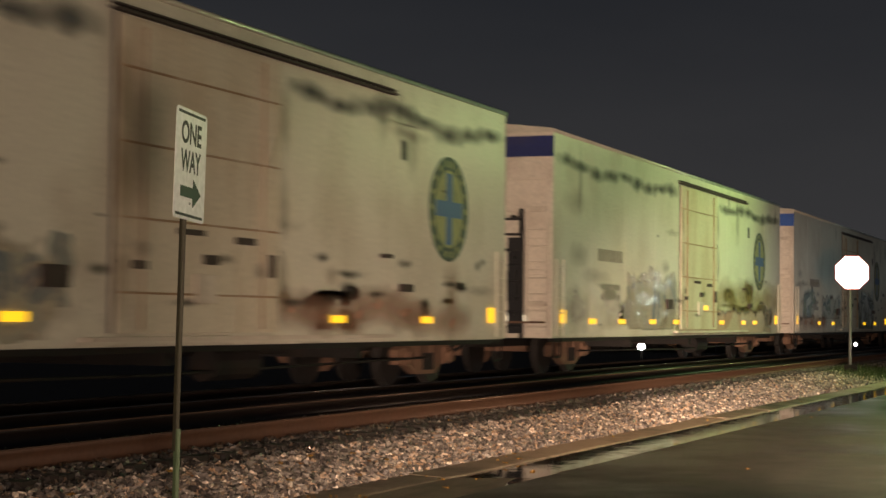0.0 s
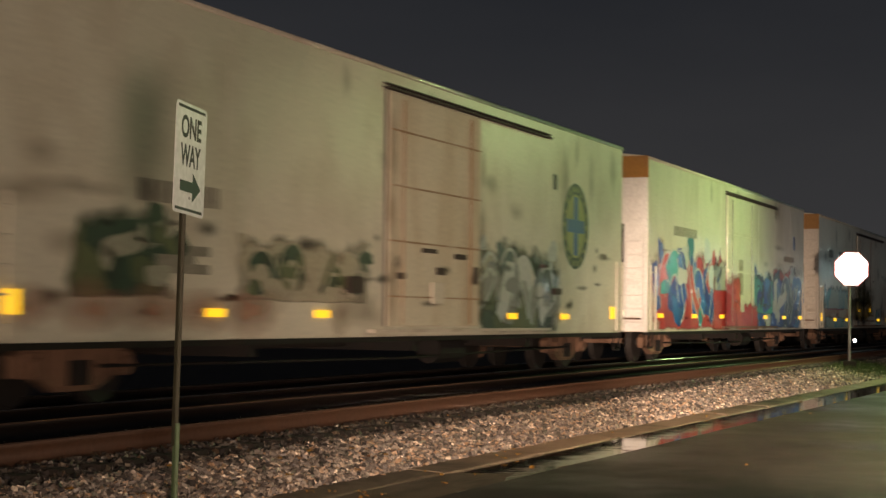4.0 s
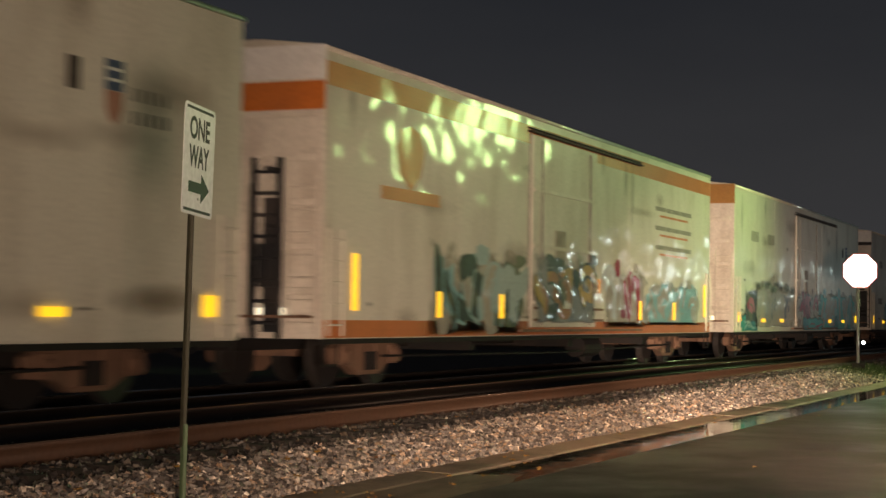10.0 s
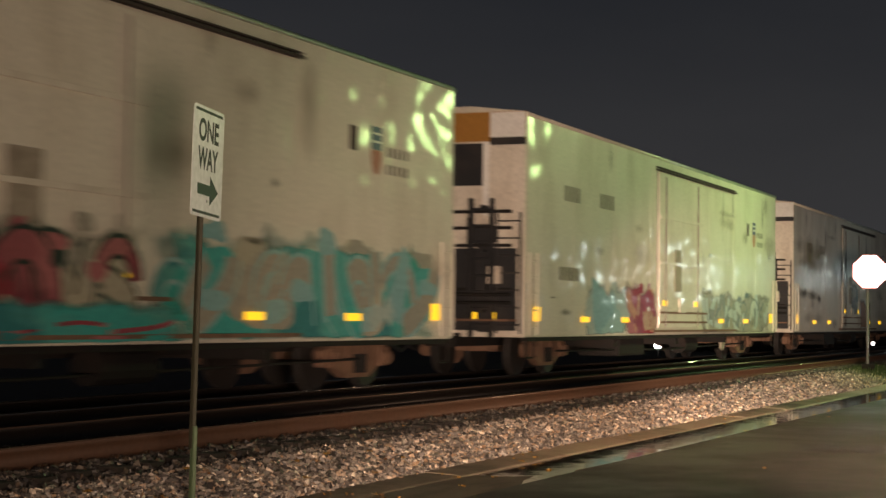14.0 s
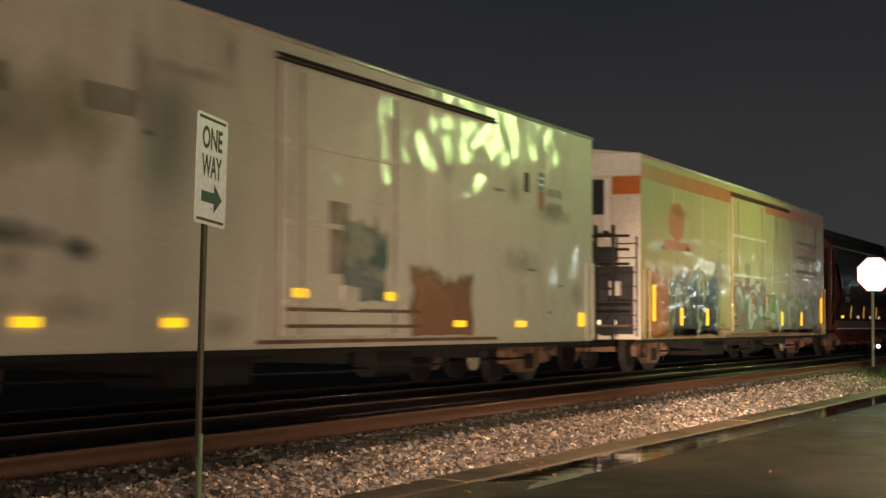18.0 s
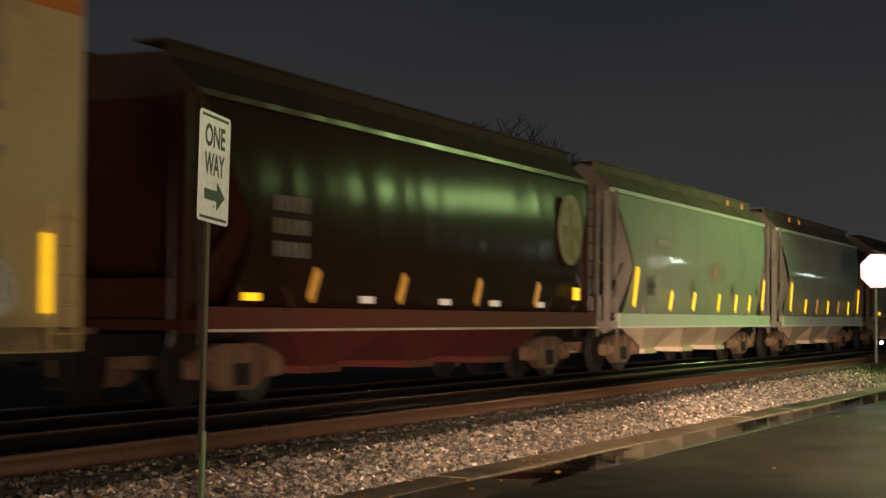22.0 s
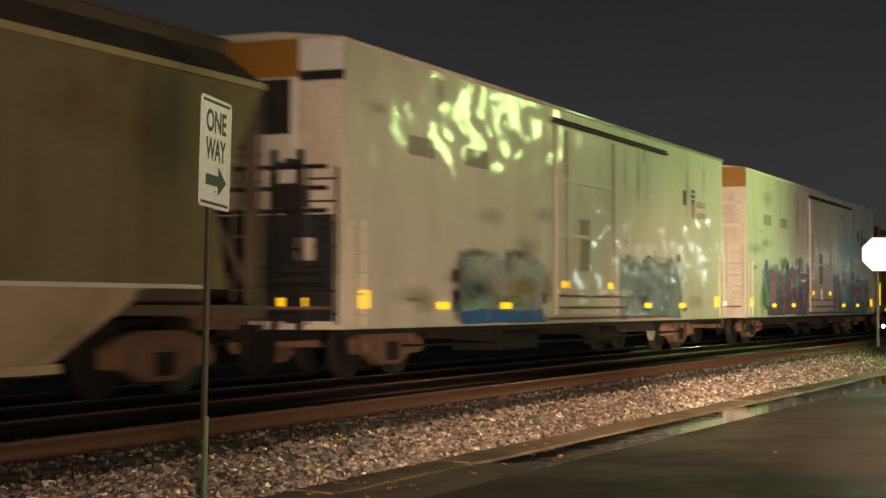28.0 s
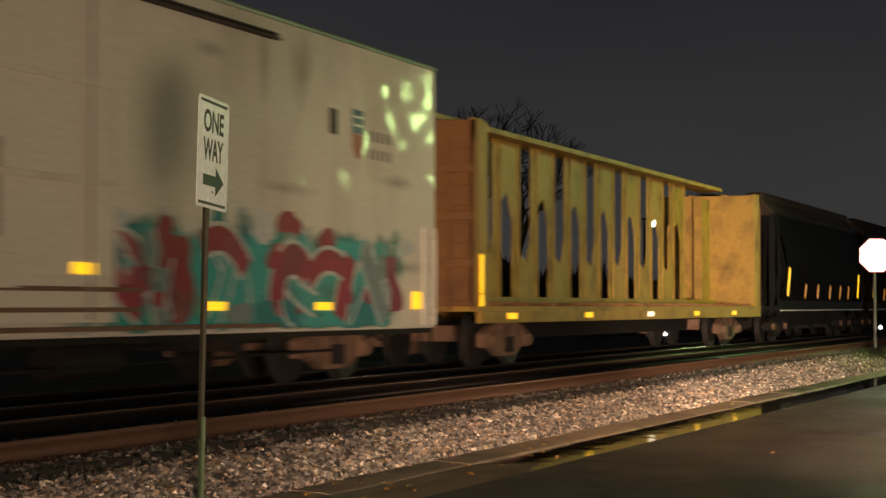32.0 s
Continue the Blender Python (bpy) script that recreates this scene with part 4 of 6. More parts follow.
def lobe(rng, cx, cz, rx, rz, grow=1.0, n=26):
    """A swollen, uneven letter body."""
    p = [rng.uniform(0, 6.28) for _ in range(3)]
    q = [rng.uniform(0.05, 0.2) for _ in range(3)]
    out = []
    for i in range(n):
        a = 2 * math.pi * i / n
        r = grow * (1 + q[0] * math.cos(2 * a + p[0]) + q[1] * math.cos(3 * a + p[1]) + 0.6 * q[2] * math.cos(5 * a + p[2]))
        c, s = math.cos(a), math.sin(a)
        out.append((cx + r * rx * math.copysign(abs(c) ** 0.75, c), max(SILL + 0.03, cz + r * rz * math.copysign(abs(s) ** 0.75, s))))
    return out


def crisp(mat):
    return SOLID.get(mat.name, mat)


def graffiti(car, x0, x1, z0, z1, mats, seed, letters=5, label="", ragged=0.25, y=-SIDE - 0.006):
    """A sprayed piece: an uneven field, swollen letters with outlines over it, and strokes across them."""
    rng = random.Random(seed)
    w, h = (x1 - x0) / letters, z1 - z0
    low = max(SILL + 0.03, z0 - 0.08)
    piece = part("graffiti", sheet(x0 - 0.3, low, x1 + 0.3, z1 + 0.22, y), mats[0], car, label)
    if len(mats) == 1:
        return piece
    fill, edge = crisp(mats[1]), crisp(mats[2] if len(mats) > 2 else mats[0])
    spark = crisp(mats[3] if len(mats) > 3 else edge)
    for i in range(letters):
        hh, gx = h * rng.uniform(0.84, 1.02), x0 + w * i
        bm = bmesh.new()
        plate(bm, lobe(rng, gx + w * rng.uniform(0.35, 0.65), z0 + hh * 0.5, w * rng.uniform(0.36, 0.6), hh * rng.uniform(0.32, 0.48)), y - 0.0012 - 0.0002 * (i % 3), 0.0005)
        part("graffiti_body", bm, fill if i % 2 else crisp(mats[0]), piece)
        lines = strokes(rng, gx, z0 + 0.06, w, hh - 0.08)
        for n, line in enumerate(lines):
            thick = min(w * 0.36, h * 0.27) * rng.uniform(0.55, 1.15)
            tone = rng.choice((fill, fill, spark, crisp(mats[0])))
            up = y - 0.0025 - 0.0016 * n - 0.0003 * (i % 3)
            for name, mat, wide, lift in (("graffiti_outline", edge if tone is not edge else spark, thick + 0.11, 0.0), ("graffiti_stroke", tone, thick, 0.0008)):
                bm = bmesh.new()
                ribbon(bm, line, wide, up - lift)
                part(name, bm, mat, piece)
        for k in range(2):
            bm = bmesh.new()
            plate(bm, lobe(rng, gx + w * rng.uniform(0.0, 1.0), z0 + h * (rng.uniform(0.85, 1.05) if k else rng.uniform(0.1, 0.7)), w * rng.uniform(0.12, 0.26), h * rng.uniform(0.08, 0.17), 1.0, 14), y - (0.0009 if k else 0.0115), 0.0004)
            part("graffiti_cloud", bm, rng.choice((edge, spark, fill)), piece)
    return piece


def ring_emblem(car, x, z, r, mats, label):
    """Round painted badge: dark rim, pale ring, blue cross."""
    y = -SIDE - 0.006
    bm = bmesh.new()
    plate(bm, disc_pts(x, z, r, r, 40), y, 0.002)
    rim = part("emblem", bm, mats[0], car, label)
    bm = bmesh.new()
    plate(bm, disc_pts(x, z, r * 0.74, r * 0.74, 36), y - 0.002, 0.002)
    part("emblem_ring", bm, mats[1], rim)
    bm = bmesh.new()
    a, b = r * 0.15, r * 0.68
    plate(bm, [(x - a, z - b), (x + a, z - b), (x + a, z - a), (x + b, z - a), (x + b, z + a), (x + a, z + a), (x + a, z + b), (x - a, z + b), (x - a, z + a), (x - b, z + a), (x - b, z - a), (x - a, z - a)], y - 0.004, 0.002)
    part("emblem_cross", bm, mats[2], rim)
    for k in range(18):
        t = 2 * math.pi * k / 18
        shared("emblem_letter", ("dot", r), lambda: one_box(-r * 0.05, 0, -r * 0.06, r * 0.05, 0.002, r * 0.06), mats[1], rim, pose(x + r * 0.87 * math.cos(t), y - 0.002, z + r * 0.87 * math.sin(t), 0, 90 - math.degrees(t), 0))




def reefer(s0, s1, label, body, roof_mat, end_mat, door=(8.9, 12.9), track_end=16.6, old=False, cap=None, cap_mat=None, mech=False, dusty=True, group="refrigerated box cars", rig=True):
    """Refrigerated box car: body, roof, plug door on rails, ends with ladders, underframe, trucks."""
    L = s1 - s0
    car = tagged(new("box_car"), label, "freight car", group)
    bm = one_box(0, -SIDE, SILL, L, SIDE, EAVE, 0.035)
    part("body", bm, body, car)
    bm = bmesh.new()
    prism(bm, [(-SIDE - 0.02, EAVE - 0.03), (SIDE + 0.02, EAVE - 0.03), (SIDE + 0.02, EAVE + 0.05), (0.5, EAVE + 0.17), (-0.5, EAVE + 0.17), (-SIDE - 0.02, EAVE + 0.05)], "x", -0.02, L + 0.02)
    bmesh.ops.bevel(bm, geom=[e for e in bm.edges if abs(e.verts[0].co.x - e.verts[1].co.x) > 1 and abs(e.verts[0].co.y) > 1], offset=0.035, segments=4, profile=0.5, affect="EDGES")
    for f in bm.faces:
        f.smooth = abs(f.normal.x) < 0.5
    part("roof", bm, roof_mat, car)
    for i in range(int(L / 1.2)):
        shared("roof_rib", ("roof_rib", roof_mat.name), lambda: one_box(0, -0.7, EAVE + 0.1, 0.08, 0.7, EAVE + 0.19), roof_mat, car, pose(0.5 + 1.2 * i, 0, 0))
    # side panel seams and posts
    for i in range(1, int(L / 2.8) + 1):
        x = i * L / (int(L / 2.8) + 1)
        if door[0] - 0.2 < x < door[1] + 0.2:
            continue
        shared("panel_seam", ("seam", old), lambda: one_box(-0.012, -0.004, SILL + 0.1, 0.012, 0.0, EAVE - 0.1), body, car, pose(x, -SIDE, 0))
    # plug door with its rails, rods and handle
    a, b = door
    d = part("plug_door", one_box(a, -SIDE - 0.05, SILL + 0.16, b, -SIDE + 0.02, EAVE - 0.32, 0.015), M_DOOR_OLD if old else body, car)
    for k in range(4 if old else 3):
        z = 1.35 + k * (0.85 if old else 1.05)
        shared("door_rib", ("rib", old, round(b - a, 2)), lambda: one_box(0, -0.03, -0.013 if old else -0.035, b - a - 0.1, 0, 0.013 if old else 0.035, 0.006), M_DOOR_RIB if old else body, d, pose(a + 0.05, -SIDE - 0.05, z))
    for x in (a + 0.5, b - 0.5):
        part("lock_rod", bar_mesh([(x, -SIDE - 0.075, SILL + 0.2), (x, -SIDE - 0.075, EAVE - 0.4)], 0.018), M_DOOR_RIB if old else M_GREY, d)
    for x in (a - 0.03, b + 0.03):
        part("door_seam", one_box(x - 0.03, -SIDE - 0.012, SILL + 0.16, x + 0.03, -SIDE, EAVE - 0.3), M_SEAL if old else M_GREY, d)
    bm = one_box((a + b) / 2 - 0.25, -SIDE - 0.09, 1.25, (a + b) / 2 + 0.25, -SIDE - 0.05, 1.6, 0.01)
    part("door_handle", bm, M_PINKISH if old else body, d)
    if not old:
        for z in (SILL + 0.30, SILL + 0.52):
            part("door_guide", one_box(a + 0.1, -SIDE - 0.075, z - 0.025, b + 0.5, -SIDE - 0.05, z + 0.025, 0.006), M_RUST, d)
        part("lock_plate", one_box(a + 1.35, -SIDE - 0.07, 1.75, a + 1.95, -SIDE - 0.05, 2.75, 0.01), M_GREYDOOR, d)
    part("upper_door_rail", one_box(a - 0.15, -SIDE - 0.10, EAVE - 0.29, track_end, -SIDE, EAVE - 0.255, 0.006), M_SEAL, car)
    part("upper_door_rail", one_box(a - 0.15, -SIDE - 0.07, EAVE - 0.225, track_end, -SIDE, EAVE - 0.20, 0.006), M_SEAL, car)
    part("lower_door_rail", one_box(a - 0.6, -SIDE - 0.10, SILL + 0.07, track_end, -SIDE, SILL + 0.12), M_PINKISH if old else M_RUST, car)
    # sill, underframe
    part("side_sill", one_box(0.05, -SIDE + 0.02, SILL - 0.07, L - 0.05, -SIDE + 0.12, SILL + 0.01), M_UNDER, car)
    part("centre_sill", one_box(-0.3, -0.3, 0.55, L + 0.3, 0.3, 0.80), M_UNDER, car)
    for x in (6.0, L / 2, L - 6.0):
        part("cross_bearer", one_box(x - 0.1, -SIDE + 0.1, 0.50, x + 0.1, SIDE - 0.1, SILL), M_UNDER, car)
    bm = bmesh.new()
    cyl(bm, (L / 2 + 1.4, -1.1, 0.48), (L / 2 + 2.6, -1.1, 0.48), 0.22, 14)
    part("air_reservoir", bm, M_UNDER, car)
    part("brake_rod", bar_mesh([(2.8, -1.2, 0.45), (L / 2, -1.25, 0.38), (L - 2.8, -1.2, 0.45)], 0.02), M_UNDER, car)
    if mech:
        part("fuel_tank", one_box(6.6, -1.35, 0.28, 8.6, -0.4, 0.68, 0.06), M_UNDER, car)
        bm = bmesh.new()
        cyl(bm, (L - 5.9, -1.36, 0.48), (L - 5.9, -1.30, 0.48), 0.20, 18)
        part("tank_cap", bm, M_GREYDOOR, car)
    # ends: leading face is seen as the car comes
    ex = -0.004
    if cap:
        part("end_band", one_box(-0.03, -SIDE - 0.004, EAVE - cap, 0.0, SIDE + 0.004, EAVE - (0.09 if old else -0.06)), cap_mat, car)
    if mech:
        part("vent_opening", one_box(-0.035, -0.72, 3.5, 0, 1.3, 4.28), M_BLACK, car)
        part("machinery_frame", one_box(-0.06, -0.84, 2.95, 0, -0.72, 4.3, 0.01), M_WHITE, car)
        part("machinery_bay", one_box(-0.05, -SIDE + 0.16, 0.85, 0, 1.3, 2.35), M_BLACK, car)
        for z in (3.02, 2.72, 2.4, 1.6):
            part("machinery_shelf", one_box(-0.12, -1.3, z - 0.03, -0.05, 1.2, z + 0.03), M_UNDER, car)
        part("control_box", one_box(-0.2, -1.0, 2.45, -0.05, -0.6, 2.72, 0.02), M_BLACK, car)
        part("control_box", one_box(-0.2, -1.12, 1.70, -0.05, -0.72, 2.02, 0.02), M_PINKISH, car)
        part("fan_guard", one_box(-0.09, -0.05, 3.3, -0.035, 0.45, 3.9, 0.02), M_UNDER, car)
        for z in (1.35, 1.5):
            part("platform_rail", bar_mesh([(-0.42, -1.42, z), (-0.42, 1.42, z)], 0.03), M_UNDER, car)
    else:
        for k in range(5):
            z = 1.4 + k * 0.62
            part("end_rib", one_box(-0.05, -SIDE + 0.12, z - 0.05, 0, SIDE - 0.12, z + 0.05, 0.02), end_mat, car)
    part("end_sheet", one_box(-0.022, -SIDE + 0.01, SILL + 0.02, 0, SIDE - 0.01, EAVE - 0.02), end_mat, car)
    near = M_BLACK if mech else end_mat
    shared("ladder", ("ladder_end", near.name), lambda: ladder_mesh(2.2, 0.45, 7), near, car, pose(-0.12, -SIDE + 0.06, 0.8, 0, 0, 90))
    shared("ladder", "ladder_high", lambda: ladder_mesh(2.9, 0.5, 8), M_BLACK, car, pose(-0.16, 0.45, 1.1, 0, 0, 90))
    part("brake_housing", one_box(-0.2, 0.3, 2.55, -0.03, 0.75, 3.15, 0.03), M_BLACK, car)
    part("brake_chain_guard", one_box(-0.12, 0.5, 1.1, -0.03, 0.62, 2.6), M_UNDER, car)
    for x in (0.08, L - 0.55):
        shared("ladder", ("ladder_side", body.name), lambda: ladder_mesh(1.5, 0.45, 5), body, car, pose(x, -SIDE - 0.05, 0.78))
        shared("step", "stirrup", lambda: bar_mesh([(0, 0, 0.75), (0.02, 0, 0.36), (0.43, 0, 0.36), (0.45, 0, 0.75)], 0.02), M_UNDER, car, pose(x, -SIDE + 0.02, 0))
    if rig:
        shared("brake_ladder", "brake_ladder", brake_ladder_mesh, M_BLACK, car, pose(-0.28, -1.0, 0))
    bm = bmesh.new()
    m = Matrix.Rotation(radians(90), 4, "Y")
    bmesh.ops.create_cone(bm, cap_ends=True, segments=20, radius1=0.28, radius2=0.25, depth=0.07, matrix=Matrix.Translation((-0.24, 0.52, 2.85)) @ m)
    part("brake_wheel", bm, M_UNDER, car)
    part("crossover_platform", one_box(-0.42, -1.4, 1.02, -0.02, 1.4, 1.06), M_RUST, car)
    for x, w in ((0, -1), (L, 1)):
        coupler(car, x, w)
    part("far_end_sheet", one_box(L, -SIDE + 0.01, SILL + 0.02, L + 0.02, SIDE - 0.01, EAVE - 0.02), end_mat, car)
    for x in (2.55, L - 2.55):
        bogie(car, x, dusty)
    weather(car, L, int(s0), old)
    if old:
        for x in (a, b):
            for z in (1.5, 2.6, 3.7):
                smudge(car, "rust_stain", x + 0.1, z, 0.5, 1.5, SM_RUST, -SIDE - 0.056)
    TRAIN.append((car, s0))
    return car, L


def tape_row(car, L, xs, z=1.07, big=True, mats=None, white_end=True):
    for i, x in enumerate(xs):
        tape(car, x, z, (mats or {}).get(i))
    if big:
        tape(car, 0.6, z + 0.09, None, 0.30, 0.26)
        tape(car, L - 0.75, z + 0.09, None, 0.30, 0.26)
    # white end tape: emission standing in for the dipped beam on it
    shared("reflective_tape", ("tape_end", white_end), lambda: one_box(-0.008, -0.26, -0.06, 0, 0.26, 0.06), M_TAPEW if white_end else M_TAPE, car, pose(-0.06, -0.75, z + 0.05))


def hopper(s0, s1, label, body, end_mat, chute_mat, chutes=3, belly=0.36, low=1.10, group="covered hopper cars", ribs=0, walk_mat=None, lean_tapes=(), tall_tapes=True, tape_mats=None, dusty=True, open_sill=False):
    """Covered hopper: bellied side sheets that taper at the ends, slope sheets, end posts, chutes, roof walk."""
    L = s1 - s0
    car = tagged(new("hopper_car"), label, "freight car", group)
    zs = [low, 1.40, 1.6, 1.9, 2.2, 2.4, 2.6, 2.8, 3.0, 3.2, 3.4, 3.6, 3.72, 3.82]

    def inset(z):
        return 1.3 - 1.15 * (z - 2.2) / 1.62 if z > 2.2 else 1.3 - 0.35 * (2.2 - z) / 1.1

    def half(z):
        return SIDE - 0.02 - belly + belly * math.sin(math.pi * min(1, max(0, (z - 0.75) / 3.7)))
    for s in (-1, 1):
        bm = bmesh.new()
        n = 14
        g = [[bm.verts.new((inset(z) + (L - 2 * inset(z)) * i / n, s * half(z), z)) for i in range(n + 1)] for z in zs]
        for a in range(len(zs) - 1):
            for i in range(n):
                q = (g[a][i], g[a][i + 1], g[a + 1][i + 1], g[a + 1][i])
                bm.faces.new(q if s < 0 else q[::-1]).smooth = True
        bmesh.ops.solidify(bm, geom=bm.faces[:], thickness=0.05)
        for f in bm.faces:
            f.normal_update()
            f.smooth = abs(f.normal.y) > 0.6
        for e in bm.edges:
            e.smooth = all(f.smooth for f in e.link_faces)
        part("side_sheet", bm, body, car)
    # roof with a raised centre, edge rail and walk
    bm = bmesh.new()
    prism(bm, [(-half(3.82), 3.80), (half(3.82), 3.80), (half(3.82), 3.90), (0.9, 4.36), (-0.9, 4.36), (-half(3.82), 3.90)], "x", 0.15, L - 0.15)
    part("roof", bm, walk_mat or M_ROOFDARK, car)
    part("eave_rail", one_box(0.12, -half(3.82) - 0.05, 3.81, L - 0.12, -half(3.82) + 0.04, 3.90, 0.01), body, car)
    part("walk_support", one_box(0.15, -0.96, 4.30, L - 0.15, -0.92, 4.465), walk_mat or M_ROOFDARK, car)
    part("roof_walk", one_box(0.05, -1.0, 4.465, L - 0.05, -0.55, 4.50, 0.008), walk_mat or M_ROOFDARK, car)
    part("roof_walk", one_box(0.05, 0.55, 4.465, L - 0.05, 1.0, 4.50, 0.008), walk_mat or M_ROOFDARK, car)
    for i in range(4):
        part("loading_hatch", one_box(1.2 + i * (L - 2.6) / 4, -0.5, 4.34, 1.0 + (i + 1) * (L - 2.6) / 4, 0.5, 4.46, 0.02), walk_mat or M_ROOFDARK, car)
    # slope sheets and end cages
    for x, w in ((0, 1), (L, -1)):
        bm = bmesh.new()
        prism(bm, [(x + w * 0.16, 3.80), (x + w * 2.7, 1.15), (x + w * 2.74, 1.20), (x + w * 0.24, 3.80)], "y", -SIDE + 0.16, SIDE - 0.16)
        part("slope_sheet", bm, end_mat, car)
        for y in (-1.30, 1.30):
            part("end_post", one_box(x + w * 0.02 - 0.06, y - 0.07, 0.9, x + w * 0.02 + 0.06, y + 0.07, 3.82, 0.012), end_mat, car)
            part("end_brace", bar_mesh([(x + w * 0.1, y, 1.3), (x + w * 1.15, y * 1.02, 2.3)], 0.05), end_mat, car)
        part("end_platform", one_box(min(x, x + w * 1.6), -1.5, 0.95, max(x, x + w * 1.6), 1.5, 1.08), end_mat, car)
        part("end_panel", one_box(x + w * 0.6 - 0.03, -1.0, 1.08, x + w * 0.6 + 0.03, 1.0, 1.6), end_mat, car)
        shared("ladder", ("ladder_tall", end_mat.name), lambda: ladder_mesh(3.1, 0.42, 9), end_mat, car, pose(x + w * 0.08, -SIDE + 0.06, 0.75, 0, 0, 90))
        coupler(car, x, -w)
    top = 1.28 if open_sill else 1.0
    if open_sill:
        part("sill_lip", one_box(1.6, -SIDE - 0.0, 1.27, L - 1.6, -SIDE + 0.06, 1.32), M_WHITE, car)
    else:
        part("sill_lip", one_box(0.1, -SIDE - 0.02, 0.93, L - 0.1, -SIDE + 0.01, 0.965), M_WHITE if body is not M_BROWNCAR else M_PINKISH, car)
        part("side_sill", one_box(0.1, -SIDE + 0.01, 0.94, L - 0.1, -SIDE + 0.12, 1.24, 0.012), M_REDSILL if body is M_BROWNCAR else body, car)
        part("side_sill", one_box(0.1, SIDE - 0.12, 0.94, L - 0.1, SIDE - 0.01, 1.24, 0.012), body, car)
    w = (L - 5.0) / chutes
    for k in range(chutes):
        c = 2.5 + w * (k + 0.5)
        bm = bmesh.new()
        rim, bot = [(c - w / 2, -1.38), (c + w / 2, -1.38), (c + w / 2, 1.38), (c - w / 2, 1.38)], [(c - 0.42, -0.95), (c + 0.42, -0.95), (c + 0.42, 0.95), (c - 0.42, 0.95)]
        a, b = [bm.verts.new((p[0], p[1], top)) for p in rim], [bm.verts.new((p[0], p[1], 0.42)) for p in bot]
        for i in range(4):
            bm.faces.new((a[i], b[i], b[(i + 1) % 4], a[(i + 1) % 4]))
        bm.faces.new(b[::-1])
        bm.faces.new(a)
        bmesh.ops.recalc_face_normals(bm, faces=bm.faces[:])
        ch = part("discharge_chute", bm, chute_mat, car)
        part("outlet_gate", one_box(c - 0.5, -1.05, 0.33, c + 0.5, 1.05, 0.44, 0.01), chute_mat, ch)
    part("centre_sill", one_box(-0.3, -0.25, 0.62, L + 0.3, 0.25, 0.9), M_UNDER, car)
    for i in range(ribs):
        x = 1.6 + (L - 3.2) * i / (ribs - 1)
        bm = bmesh.new()
        prism(bm, [(-half(z) - 0.07, z) for z in zs] + [(-half(z) + 0.01, z) for z in zs[::-1]], "x", x - 0.05, x + 0.05)
        part("side_rib", bm, body, car)
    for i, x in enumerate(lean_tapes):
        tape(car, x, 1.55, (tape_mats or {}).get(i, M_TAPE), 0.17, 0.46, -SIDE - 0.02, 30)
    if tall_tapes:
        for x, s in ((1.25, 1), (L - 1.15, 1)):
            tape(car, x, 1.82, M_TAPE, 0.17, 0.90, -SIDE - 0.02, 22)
    for x in (1.75, L - 1.75):
        bogie(car, x, dusty)
    TRAIN.append((car, s0))
    return car, L


